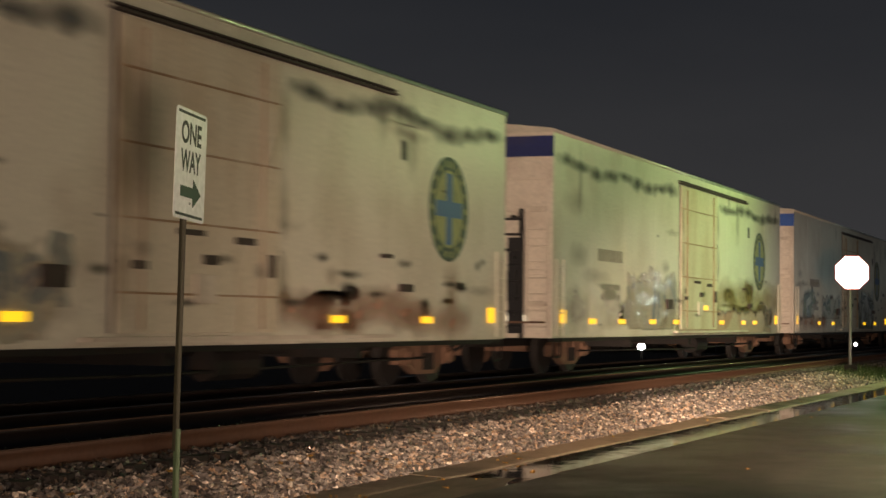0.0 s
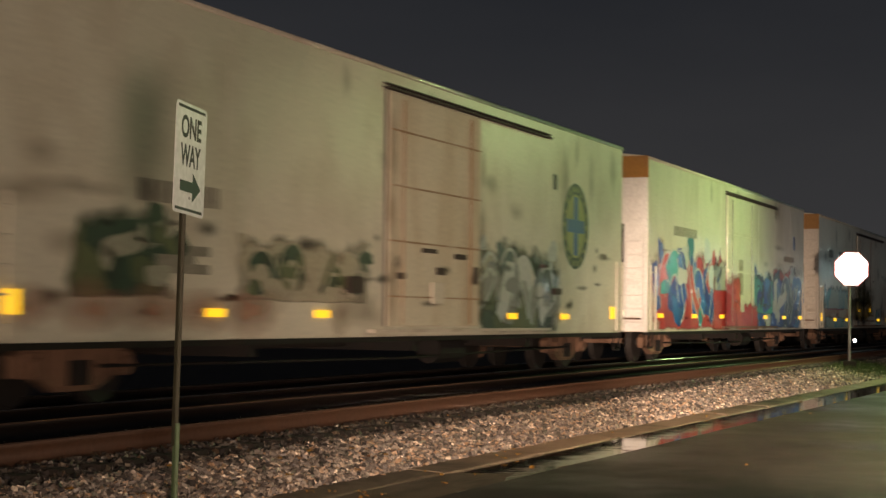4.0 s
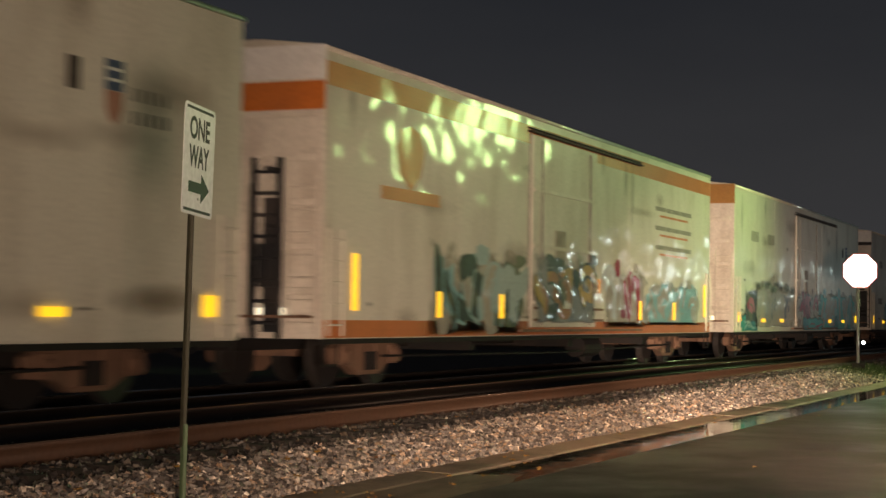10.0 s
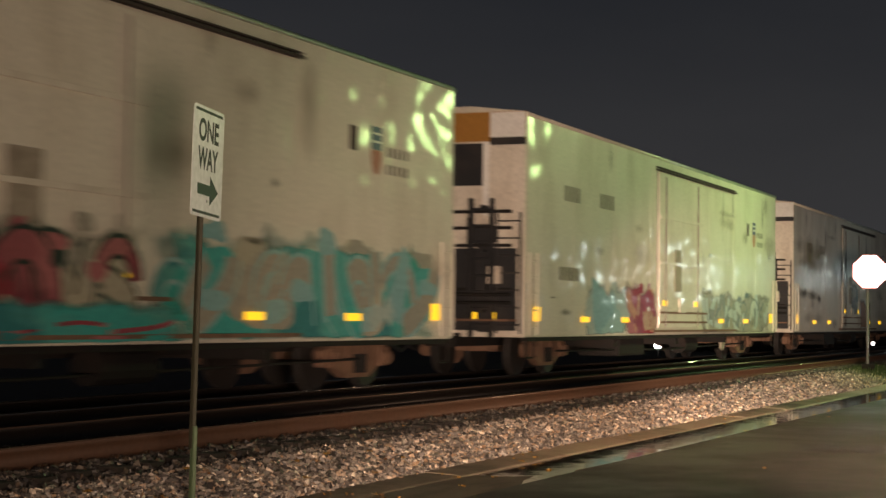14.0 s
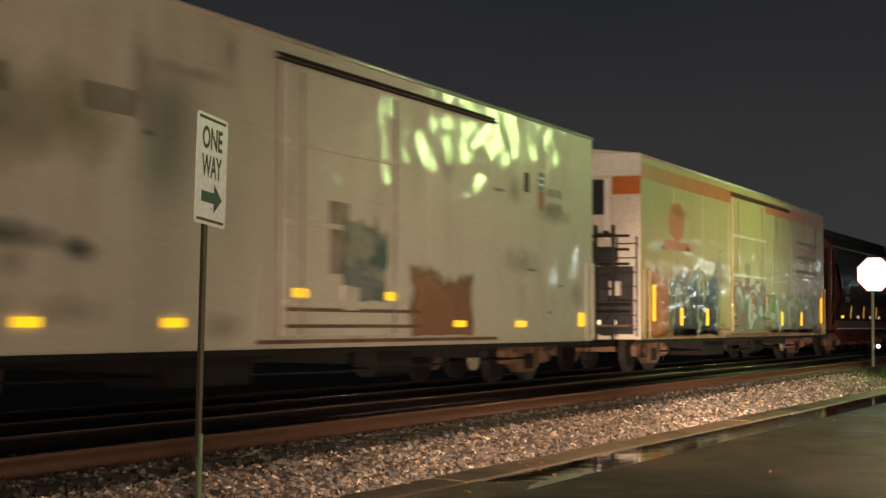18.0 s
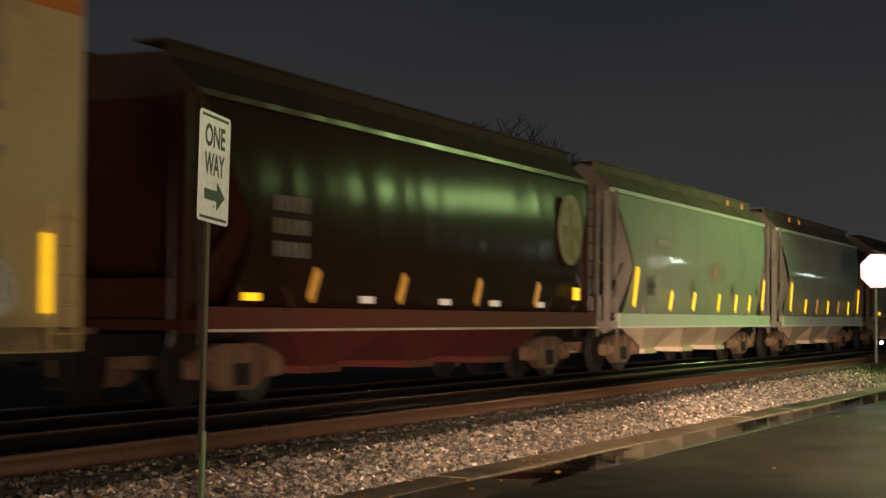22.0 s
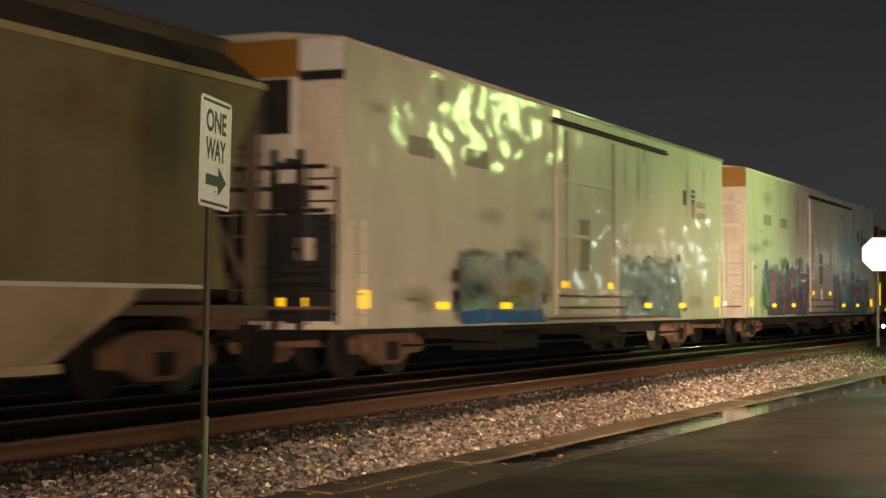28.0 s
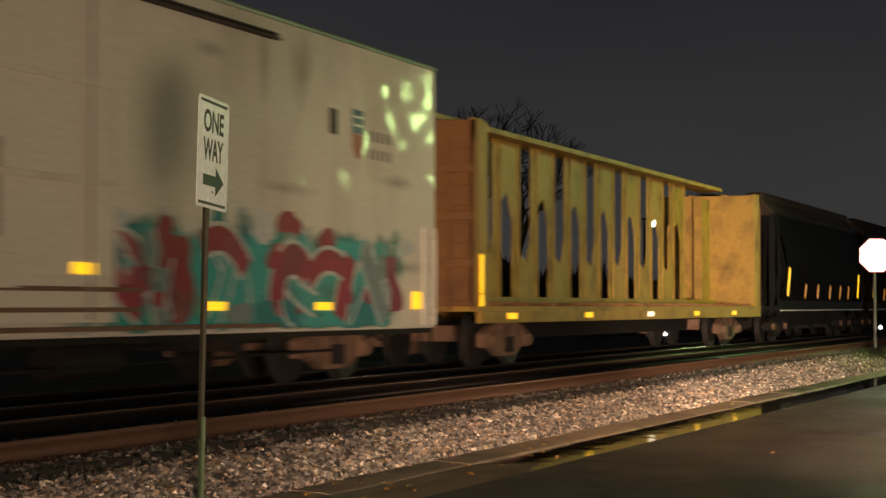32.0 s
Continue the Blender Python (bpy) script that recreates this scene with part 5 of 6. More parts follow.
def centre_beam(s0, s1, label):
    """Centre beam flat car: bulkheads, a tall spine of posts and slanted panels, deck and deep sills."""
    L = s1 - s0
    car = tagged(new("centre_beam_flat_car"), label, "freight car", "centre beam cars")
    for x in (0.0, L):
        w = 1 if x == 0 else -1
        bk = part("bulkhead", one_box(min(x, x + w * 0.16), -1.42, 1.05, max(x, x + w * 0.16), 1.42, 4.24, 0.015), M_CBEAM_DARK, car)
        for y in (-1.42, -0.55, 0.4, 1.28):
            part("bulkhead_post", one_box(min(x, x + w * 0.42), y, 1.05, max(x, x + w * 0.42), y + 0.14, 4.26, 0.012), M_CBEAM, bk)
        for z in (1.8, 2.6, 3.4):
            part("bulkhead_rib", one_box(x - w * 0.07 - 0.05, -1.40, z - 0.07, x - w * 0.07 + 0.05, 1.40, z + 0.07, 0.01), M_CBEAM_DARK, bk)
        part("corner_gusset", one_box(min(x + w * 0.42, x + w * 1.5), -0.12, 1.1, max(x + w * 0.42, x + w * 1.5), 0.12, 4.1), M_CBEAM, car)
        shared("ladder", "ladder_bulk", lambda: ladder_mesh(2.9, 0.42, 9), M_CBEAM_DARK, car, pose(x - w * 0.10, -1.40, 1.0, 0, 0, 90))
        coupler(car, x, -w)
    for x in (0.44, L - 0.60):
        part("bulkhead_lining", one_box(x, -1.40, 1.08, x + 0.16, 1.40, 4.22, 0.01), M_CBEAM, car)
    part("top_chord", one_box(0.1, -0.36, 4.36, L - 0.1, 0.36, 4.47, 0.015), M_CBEAM, car)
    part("lower_chord", one_box(0.1, -0.30, 1.08, L - 0.1, 0.30, 1.25), M_CBEAM, car)
    n, a = 16, 1.6
    dx = (L - 4.6) / n
    # spine: thin panels between slots that taper, tall from the top and from the foot by turns
    for i in range(n):
        x = a + dx * i
        slot = dx * 0.62
        cut_pts = [(x, 1.55), (x + slot * 0.9, 1.25), (x + slot, 2.75), (x + slot * 0.55, 3.35), (x, 3.15)] if i % 2 else [(x, 2.15), (x + slot * 0.6, 1.95), (x + slot, 2.5), (x + slot, 4.30), (x, 4.30)]
        bm = bmesh.new()
        prism(bm, [(x + slot, 1.25), (x + dx, 1.25), (x + dx, 4.36), (x + slot, 4.36)], "y", -0.015, 0.015)
        lo, hi = min(p[1] for p in cut_pts), max(p[1] for p in cut_pts)
        if lo > 1.3:
            prism(bm, [(x, 1.25), (x + slot, 1.25), (x + slot, cut_pts[2][1]), (x + slot * 0.6, cut_pts[1][1]), (x, cut_pts[0][1])], "y", -0.013, 0.013)
        if hi < 4.3:
            prism(bm, [(x, 4.36), (x, cut_pts[-1][1]), (x + slot * 0.55, hi), (x + slot, cut_pts[2][1]), (x + slot, 4.36)], "y", -0.013, 0.013)
        part("spine_panel", bm, M_CBEAM, car)
        part("post", one_box(x + dx - 0.16, -0.05, 1.25, x + dx - 0.08, -0.02, 4.36, 0.008), M_CBEAM, car)
    part("deck", one_box(0.0, -1.45, 0.98, L, 1.45, 1.07, 0.01), M_CBEAM, car)
    part("side_sill", one_box(0.1, -1.47, 0.78, L - 0.1, -1.38, 0.98, 0.01), M_CBEAM, car)
    part("side_sill", one_box(0.1, 1.38, 0.78, L - 0.1, 1.47, 0.98, 0.01), M_CBEAM, car)
    part("belly_sill", one_box(4.6, -0.5, 0.45, L - 4.6, 0.5, 0.98), M_UNDER, car)
    for i in range(14):
        x = 1.2 + (L - 2.4) * i / 13
        part("deck_riser", one_box(x - 0.06, -1.40, 1.07, x + 0.06, -0.30, 1.14), M_CBEAM_DARK, car)
    tape(car, 0.2, 1.62, M_TAPE, 0.13, 0.66, -1.45)
    tape(car, 0.2, 1.17, M_TAPE, 0.13, 0.20, -1.45)
    for i, x in enumerate((1.6, 6.0, 10.5, 14.6, 18.6)):
        tape(car, x, 0.90, M_TAPEW if i == 2 else M_TAPE, 0.46, 0.105, -1.478)
    for x in (2.4, L - 2.4):
        bogie(car, x, True)
    TRAIN.append((car, s0))
    return car, L


# ---- the train, car by car ----
GREEN_RIM = (M_GREENBLACK, surface("faded_emblem_cream", (0.33, 0.32, 0.14), 0.6, dirt=(0.1, 0.12, 0.08), dirt_amount=0.6, dirt_scale=3.0), M_EMBLUE)
SP_GREY = spray_material("grey_spray", [(0.10, 0.13, 0.13), (0.30, 0.30, 0.26), (0.14, 0.16, 0.2), (0.4, 0.38, 0.3)], 0.9)
SP_TAUPE = spray_material("taupe_spray", [(0.40, 0.35, 0.27), (0.33, 0.30, 0.25), (0.46, 0.40, 0.30)], 0.7)
SP_OLIVE = spray_material("faded_olive_spray", [(0.40, 0.40, 0.24), (0.33, 0.34, 0.2), (0.45, 0.42, 0.28)], 0.7)
SP_BLUSH = spray_material("faded_blush_spray", [(0.54, 0.36, 0.24), (0.58, 0.47, 0.34), (0.48, 0.28, 0.18)], 0.5)
SP_INK = spray_material("black_spray", [(0.012, 0.016, 0.02), (0.03, 0.04, 0.04), (0.01, 0.01, 0.012)], 1.0)
SP_OCHRE = spray_material("ochre_spray", [(0.45, 0.30, 0.05), (0.5, 0.40, 0.16), (0.36, 0.16, 0.06), (0.5, 0.33, 0.08)], 0.5)
SP_PINK = spray_material("faded_pink_spray", [(0.5, 0.25, 0.15), (0.55, 0.42, 0.3), (0.42, 0.18, 0.1)], 0.6)
SP_BLUE = spray_material("blue_spray", [(0.012, 0.03, 0.22), (0.015, 0.09, 0.46), (0.012, 0.02, 0.09), (0.02, 0.14, 0.42)], 1.3)
SP_AZURE = spray_material("azure_spray", [(0.02, 0.14, 0.50), (0.02, 0.09, 0.36), (0.05, 0.20, 0.52)], 0.7)
SP_NAVY = spray_material("navy_spray", [(0.008, 0.012, 0.05), (0.01, 0.05, 0.16), (0.01, 0.012, 0.02)], 1.2)
SP_RED = spray_material("red_spray", [(0.55, 0.04, 0.03), (0.6, 0.08, 0.05), (0.45, 0.03, 0.03)], 0.7)
SP_TEAL = spray_material("teal_spray", [(0.02, 0.32, 0.26), (0.05, 0.38, 0.36), (0.10, 0.36, 0.32), (0.03, 0.2, 0.22)], 0.8)
SP_TURQ = spray_material("turquoise_spray", [(0.10, 0.36, 0.38), (0.25, 0.42, 0.40), (0.06, 0.26, 0.36), (0.36, 0.44, 0.38)], 0.9)
SP_SLATE = spray_material("slate_blue_spray", [(0.22, 0.28, 0.28), (0.15, 0.20, 0.22), (0.30, 0.34, 0.31), (0.19, 0.26, 0.24)], 0.9)
SP_SKY = spray_material("pale_turquoise_spray", [(0.30, 0.48, 0.46), (0.22, 0.42, 0.45), (0.42, 0.5, 0.46)], 0.7)
SP_CRIMSON = spray_material("crimson_spray", [(0.30, 0.015, 0.04), (0.36, 0.04, 0.08), (0.20, 0.02, 0.05), (0.42, 0.12, 0.14)], 1.1)
SP_DARK = spray_material("dark_green_spray", [(0.03, 0.045, 0.035), (0.06, 0.078, 0.055), (0.012, 0.015, 0.015), (0.13, 0.14, 0.07)], 1.9)
SP_WHITE = spray_material("pale_spray", [(0.6, 0.6, 0.58), (0.5, 0.55, 0.55), (0.65, 0.62, 0.55)], 1.0)
SP_RUSTY = spray_material("rust_red_spray", [(0.34, 0.13, 0.06), (0.38, 0.16, 0.08), (0.30, 0.11, 0.055)], 0.5)
SP_ORANGE = spray_material("orange_spray", [(0.50, 0.17, 0.02), (0.42, 0.13, 0.02), (0.55, 0.22, 0.04)], 0.9)
SP_MAROON = spray_material("maroon_spray", [(0.12, 0.03, 0.05), (0.05, 0.06, 0.08), (0.20, 0.03, 0.06), (0.08, 0.10, 0.11)], 1.0)
SP_LIME = spray_material("lime_spray", [(0.3, 0.42, 0.06), (0.4, 0.45, 0.15), (0.2, 0.3, 0.05)], 0.9)


def badge_car(s0, s1, label, cap_mat, drips, badge_x=19.5, tapes=(2.6, 4.8, 7.4, 9.6, 11.2, 12.6, 14.6, 17.4, 19.0), high=True):
    car, L = reefer(s0, s1, label, M_CREAM_OLD, M_ROOFCREAM, M_PINKISH, door=(10.0, 13.9), track_end=17.7, old=True, cap=0.5, cap_mat=cap_mat)
    ring_emblem(car, badge_x, 2.9, 0.87, GREEN_RIM, "round faded green badge with a blue cross")
    tape_row(car, L, tapes)
    if high:
        tape(car, 12.6, 1.45, M_TAPE, 0.46, 0.12, -SIDE - 0.06)
    part("placard", one_box(18.05, -SIDE - 0.012, 3.55, 18.25, -SIDE, 3.85), M_BLACK, car)
    part("placard_holder", one_box(3.4, -SIDE - 0.012, 1.55, 4.3, -SIDE, 1.75), M_GREY, car)
    bars(car, 3.0, 2.35, (0.5, 0.5, 0.35, 0.6), 0.26, M_GREY)
    bars(car, 3.2, 1.75, (0.8, 0.6), 0.12, M_GREY, rows=2, pitch=0.22)
    for x, z, w, h in ((8.6, 1.38, 0.46, 0.24), (11.3, 2.06, 0.6, 0.07), (12.7, 2.0, 0.5, 0.09), (10.3, 1.62, 0.3, 0.1), (11.9, 1.72, 0.35, 0.12), (13.6, 1.6, 0.16, 0.3), (18.0, 1.5, 0.4, 0.12), (17.3, 2.0, 0.3, 0.06)):
        part("lock_bracket", one_box(x, -SIDE - 0.085, z, x + w, -SIDE - 0.052 if 10 < x < 13.9 else -SIDE, z + h, 0.008), M_SEAL, car)
    for k in range(12):
        x = 9.6 + 0.95 * k + 0.3 * math.sin(3.1 * k + s0)
        smudge(car, "scuff_mark", x, 1.25 + 0.35 * (1 + math.sin(2.3 * k)), (0.9, 0.5, 1.3)[k % 3], (0.22, 0.35, 0.16)[k % 3], SM_DARK, -SIDE - (0.056 if x < 14.2 else 0.012))
    if drips:
        for a, b in ((0.3, 0.42 * L), (0.63 * L, L - 0.3)):
            n = int((b - a) / 1.0)
            for i in range(n):
                x = a + (b - a) * (i + 0.5) / n
                smudge(car, "sprayed_scrawl", x, EAVE - 0.57 + 0.09 * math.sin(1.5 * x + s0) + 0.03 * math.sin(4.7 * x), 2.1, (0.46, 0.38, 0.54)[i % 3], SM_GREY, -SIDE - 0.008)
    return car, L


c, L = badge_car(6.4, 29.2, "weathered cream box car with round badge and sprayed scrawl", M_NAVY, True, 20.05, (2.6, 4.8, 8.15, 11.4, 13.1, 15.8, 19.1), False)
graffiti(c, 1.0, 9.0, 0.9, 1.9, (SP_TAUPE, SP_GREY, SP_TAUPE), 3, 6, "faded grey graffiti")
for x, z in ((14.4, 1.2), (15.4, 1.1), (16.4, 1.15), (17.2, 1.3), (18.2, 1.2), (19.0, 1.1), (20.2, 1.05)):
    smudge(c, "faded_stain", x, z, 2.6, 0.9, SM_PINK, -SIDE - 0.009)
c, L = badge_car(31.95, 54.9, "weathered cream box car with navy end panel and round badge", M_NAVY, True, 19.7)
graffiti(c, 5.2, 9.6, 0.95, 2.2, (SP_TAUPE, SP_GREY), 5, 5, "grey sprayed graffiti")
for k in range(9):
    smudge(c, "ochre_stain", 14.4 + 0.95 * k, 1.75 + 0.12 * math.sin(2.1 * k), 3.0, 1.5, SM_HONEY, -SIDE - 0.008)
graffiti(c, 9.2, 21.8, 0.78, 1.35, (SP_BLUSH,), 8, 6, "faded pink sprayed field", y=-SIDE - 0.009)
smudge(c, "pale_patch", 1.6, 1.3, 2.8, 1.3, SM_PALE, -SIDE - 0.007)
smudge(c, "pale_patch", 4.0, 1.5, 2.8, 1.3, SM_PALE, -SIDE - 0.007)
c, L = badge_car(57.3, 80.2, "cream box car with blue end panel and round badge", M_BLUE, False, 19.5, (4.8, 7.8, 11.1, 12.6, 15.7, 18.8), False)
graffiti(c, 1.8, 3.6, 1.3, 2.2, (SP_DARK, SP_GREY), 9, 1, "dark angular sprayed tag", 0.2)
graffiti(c, 5.4, 9.3, 1.3, 2.0, (SP_TAUPE, SP_DARK), 10, 4, "dark angular sprayed tags", 0.35)
graffiti(c, 14.0, 18.4, 0.85, 2.35, (SP_DARK, SP_GREY, SP_WHITE), 12, 4, "dark grey and white graffiti letters")
for k in range(5):
    smudge(c, "faded_stain", 0.9 + 1.2 * k, 1.1, 2.2, 0.8, SM_PINK)

c, L = reefer(82.4, 102.6, "cream box car with red and blue graffiti and orange-topped ribbed end", M_CREAM, M_ROOFCREAM, M_WHITE, door=(8.2, 11.8), track_end=15.2, cap=0.45, cap_mat=M_BANDBROWN)
graffiti(c, 0.3, 9.0, 0.8, 2.85, (SP_RED, SP_BLUE, SP_WHITE, SP_TEAL), 21, 5, "large red-edged blue graffiti letters")
graffiti(c, 6.8, 8.5, 0.8, 2.9, (SP_RED,), 27, 1, "red sprayed field", 0.3, -SIDE - 0.018)
graffiti(c, 8.0, 9.6, 0.9, 2.3, (SP_RED,), 23, 2, "red sprayed field", 0.3, -SIDE - 0.084)
graffiti(c, 9.2, 12.0, 0.8, 1.45, (SP_RED,), 28, 2, "red sprayed field", 0.3, -SIDE - 0.086)
graffiti(c, 6.9, 8.0, 1.9, 2.5, (SP_GREY, SP_NAVY), 24, 1, "grey and navy panel in the red field", 0.3, -SIDE - 0.0215)
graffiti(c, 11.6, 19.8, 0.8, 2.5, (SP_BLUE, SP_NAVY, SP_WHITE, SP_WHITE), 22, 5, "dark blue graffiti letters with white edges")
graffiti(c, 14.8, 18.6, 1.9, 2.6, (SP_RED,), 25, 3, "red tops of the letters", 0.3, -SIDE - 0.004)
graffiti(c, 11.8, 14.8, 1.3, 2.35, (SP_TEAL, SP_BLUE, SP_NAVY), 26, 2, "teal sprayed letters", 0.3, -SIDE - 0.018)
tape_row(c, L, (1.1, 4.5, 7.6, 10.4, 13.6, 16.6, 19.4), 1.12, False)
part("placard", one_box(18.2, -SIDE - 0.012, 3.35, 18.5, -SIDE, 3.8), M_NAVY, c)
bars(c, 16.6, 2.92, (0.5, 0.45, 0.5, 0.4), 0.18, M_GREY)
bars(c, 2.4, 3.1, (0.5, 0.5, 0.2, 0.9), 0.24, M_GREY)

MODERN_TAPES = (3.5, 6.3, 15.1, 18.0)


def modern(s0, s1, label, mech=False, shift=0.0, cap_mat=M_BANDBROWN, end=M_ENDCREAM, body=M_CREAM):
    car, L = reefer(s0, s1, label, body, M_ROOFCREAM, end, cap=0.48, cap_mat=cap_mat, mech=mech, rig=mech)
    tape_row(car, L, [x + shift for x in MODERN_TAPES], white_end=not mech)
    tape(car, 9.4, 1.47, M_TAPE, 0.4, 0.12, -SIDE - 0.06)
    tape(car, 12.3, 1.47, M_TAPE, 0.4, 0.12, -SIDE - 0.06)
    bars(car, 2.2, 3.36, (0.34, 0.34, 0.34, 0.34), 0.30, M_GREY, 0.07)
    bars(car, 4.5, 3.36, (0.32, 0.32, 0.32, 0.32), 0.30, M_GREY, 0.07)
    bars(car, 19.45, 3.45, (0.5, 0.42), 0.15, M_GREY, 0.08, 2, 0.26)
    bm = bmesh.new()
    plate(bm, [(18.92, 3.52), (19.27, 3.52), (19.27, 3.86), (18.92, 3.86)], -SIDE - 0.008, 0.006)
    badge = part("badge", bm, M_NAVY, car, "small shield badge, dark above and faded red below")
    for z in (3.62, 3.74):
        part("badge_stripe", one_box(18.95, -SIDE - 0.011, z, 19.24, -SIDE - 0.0085, z + 0.035), M_WHITE, badge)
    bm = bmesh.new()
    plate(bm, [(18.92, 3.515), (18.93, 3.32), (19.01, 3.2), (19.1, 3.15), (19.19, 3.2), (19.26, 3.32), (19.27, 3.515)], -SIDE - 0.008, 0.006)
    part("badge_field", bm, M_FADEDRED, badge)
    part("placard", one_box(18.2, -SIDE - 0.012, 3.45, 18.42, -SIDE, 3.8), M_SEAL, car)
    if mech:
        part("notice", one_box(-0.036, -SIDE + 0.0, 4.38, -0.03, -0.85, 4.84), M_WHITE, car, "white notice board")
        part("notice_stripe", one_box(-0.038, -SIDE + 0.0, 4.24, -0.03, -0.85, 4.38), M_BLACK, car)
    return car, L


c, L = modern(105.6, 127.6, "glossy cream box car with pale blue graffiti")
graffiti(c, 0.9, 7.6, 1.55, 2.25, (SP_TURQ,), 31, 5, "faded turquoise graffiti", y=-SIDE - 0.010)
graffiti(c, 2.0, 5.6, 1.5, 2.0, (SP_CRIMSON,), 39, 3, "", y=-SIDE - 0.008)
graffiti(c, 1.0, 7.8, 0.95, 1.75, (SP_PINK,), 32, 5, "faded pink and ochre graffiti", y=-SIDE - 0.004)
graffiti(c, 1.0, 7.8, 0.78, 1.02, (SP_TURQ,), 35, 5, "faded turquoise strip", 0.1)
for k in range(7):
    smudge(c, "spray_puff", 7.4 + 0.85 * k, 2.15 + 0.15 * math.sin(1.9 * k), 2.6, 1.5, SM_OLIVE, -SIDE - 0.088)
    smudge(c, "spray_puff", 7.8 + 0.8 * k, 1.45 + 0.1 * math.sin(2.7 * k), 2.4, 0.9, SM_OCHRE if k % 3 else SM_OLIVE, -SIDE - 0.092)
    smudge(c, "scuff_mark", 7.6 + 0.9 * k, 2.55 + 0.25 * math.sin(2.2 * k), 0.6, 0.16, SM_DARK, -SIDE - 0.096)
for x, z, w, h, m in ((8.6, 2.0, 1.6, 1.6, SM_OLIVE), (9.8, 2.1, 2.0, 1.3, SM_OLIVE), (11.0, 1.9, 2.0, 1.2, SM_OLIVE), (12.0, 1.8, 1.6, 1.0, SM_OLIVE), (9.4, 1.4, 2.4, 0.9, SM_OCHRE), (11.2, 1.3, 2.4, 0.9, SM_OCHRE), (8.8, 0.98, 2.0, 0.5, SM_DARK), (10.4, 1.0, 2.0, 0.5, SM_DARK)):
    smudge(c, "spray_puff", x, z, w, h, m, -SIDE - 0.088)
graffiti(c, 14.6, 16.0, 0.9, 1.5, (SP_SKY, SP_BLUE, SP_WHITE), 34, 2, "blue and white graffiti letters")
for x, z, w, h in ((16.1, 1.4, 0.9, 1.5), (16.4, 1.9, 0.45, 1.2), (16.7, 1.3, 1.1, 0.9)):
    smudge(c, "black_spray_tag", x, z, w, h, SM_DARK, -SIDE - 0.012)


def striped(s0, s1, label, body, mech):
    car, L = reefer(s0, s1, label, body, M_ROOFCREAM, M_ENDCREAM, door=(8.6, 12.6), track_end=16.0, cap=0.42, cap_mat=M_WHITE, mech=mech)
    part("side_band", one_box(0.02, -SIDE - 0.006, EAVE - 0.50, L - 0.02, -SIDE, EAVE - 0.16), M_ORANGE, car, "orange band along the top of the side")
    part("sill_band", one_box(0.02, -SIDE - 0.006, SILL + 0.02, L - 0.02, -SIDE, SILL + 0.27), M_ORANGE if body is M_CREAM else SP_PINK, car)
    part("end_patch" if mech else "end_band", one_box(-0.034, -SIDE, EAVE - 0.85, -0.024, -0.9 if mech else SIDE, EAVE - 0.45), M_ORANGE, car)
    bm = bmesh.new()
    if mech:
        plate(bm, [(2.35, 3.2), (3.0, 3.0), (3.6, 3.15), (3.75, 3.7), (3.3, 3.95), (2.6, 3.9), (2.3, 3.6)], -SIDE - 0.006, 0.002)
    else:
        plate(bm, [(2.45, 3.65), (2.6, 3.25), (3.0, 2.98), (3.4, 3.25), (3.55, 3.65), (3.4, 3.92), (3.0, 4.02), (2.6, 3.92)], -SIDE - 0.006, 0.002)
    part("emblem", bm, M_ORANGE, car, "plain round orange badge")
    bars(car, 1.9, 2.82, (2.3,), 0.2, M_ORANGE)
    for k in range(3):
        bars(car, 17.4, 3.6 - 0.45 * k, (0.9, 0.5, 0.8, 1.0), 0.1, M_GREY)
        bars(car, 17.8, 3.46 - 0.45 * k, (0.6, 0.9, 1.0), 0.05, M_ORANGE)
    for x in ((3.4, 5.9, 15.1, 18.1) if mech else (4.2, 7.1, 16.1, 19.1)):
        tape(car, x, 1.26, M_TAPE, 0.16, 0.42)
    tape(car, 13.0, 1.74, M_TAPED, 0.16, 0.30, -SIDE - 0.012)
    for x in (1.0, L - 0.6):
        tape(car, x, 1.55, M_TAPE, 0.16, 0.82)
    tape(car, 11.4, 1.08, M_TAPE, 0.4, 0.1, -SIDE - 0.06)
    shared("reflective_tape", ("tape_end", True), lambda: one_box(-0.008, -0.26, -0.06, 0, 0.26, 0.06), M_TAPEW, car, pose(-0.06, -0.75, 1.1))
    return car, L


c, L = striped(130.0, 152.8, "glossy cream box car with orange bands and round orange badge", M_CREAM, False)
graffiti(c, 4.0, 8.2, 0.85, 2.2, (SP_TAUPE, SP_DARK, SP_SKY), 41, 4, "dark smoky graffiti letters")
graffiti(c, 13.6, 16.4, 0.95, 2.1, (SP_TAUPE, SP_CRIMSON, SP_WHITE), 42, 3, "crimson and pale graffiti")
graffiti(c, 16.6, 21.6, 1.0, 1.85, (SP_SKY, SP_TAUPE), 43, 4, "pale turquoise sprayed field")
graffiti(c, 8.8, 12.4, 1.05, 2.2, (SP_GREY, SP_OCHRE, SP_DARK), 44, 3, "", y=-SIDE - 0.085)
c, L = modern(155.7, 177.8, "glossy cream box car with teal and crimson graffiti along the sill", shift=0.35)
graffiti(c, 2.6, 8.8, 0.95, 2.1, (SP_TAUPE, SP_GREY), 51, 5, "grey-brown sprayed field")
graffiti(c, 1.0, 3.0, 0.78, 1.15, (SP_TEAL, SP_SKY), 54, 1, "bright teal sprayed wedge", 0.2)
graffiti(c, 1.6, 2.8, 1.1, 1.9, (SP_DARK, SP_CRIMSON), 55, 1, "dark crimson and blue blot", 0.4, -SIDE - 0.014)
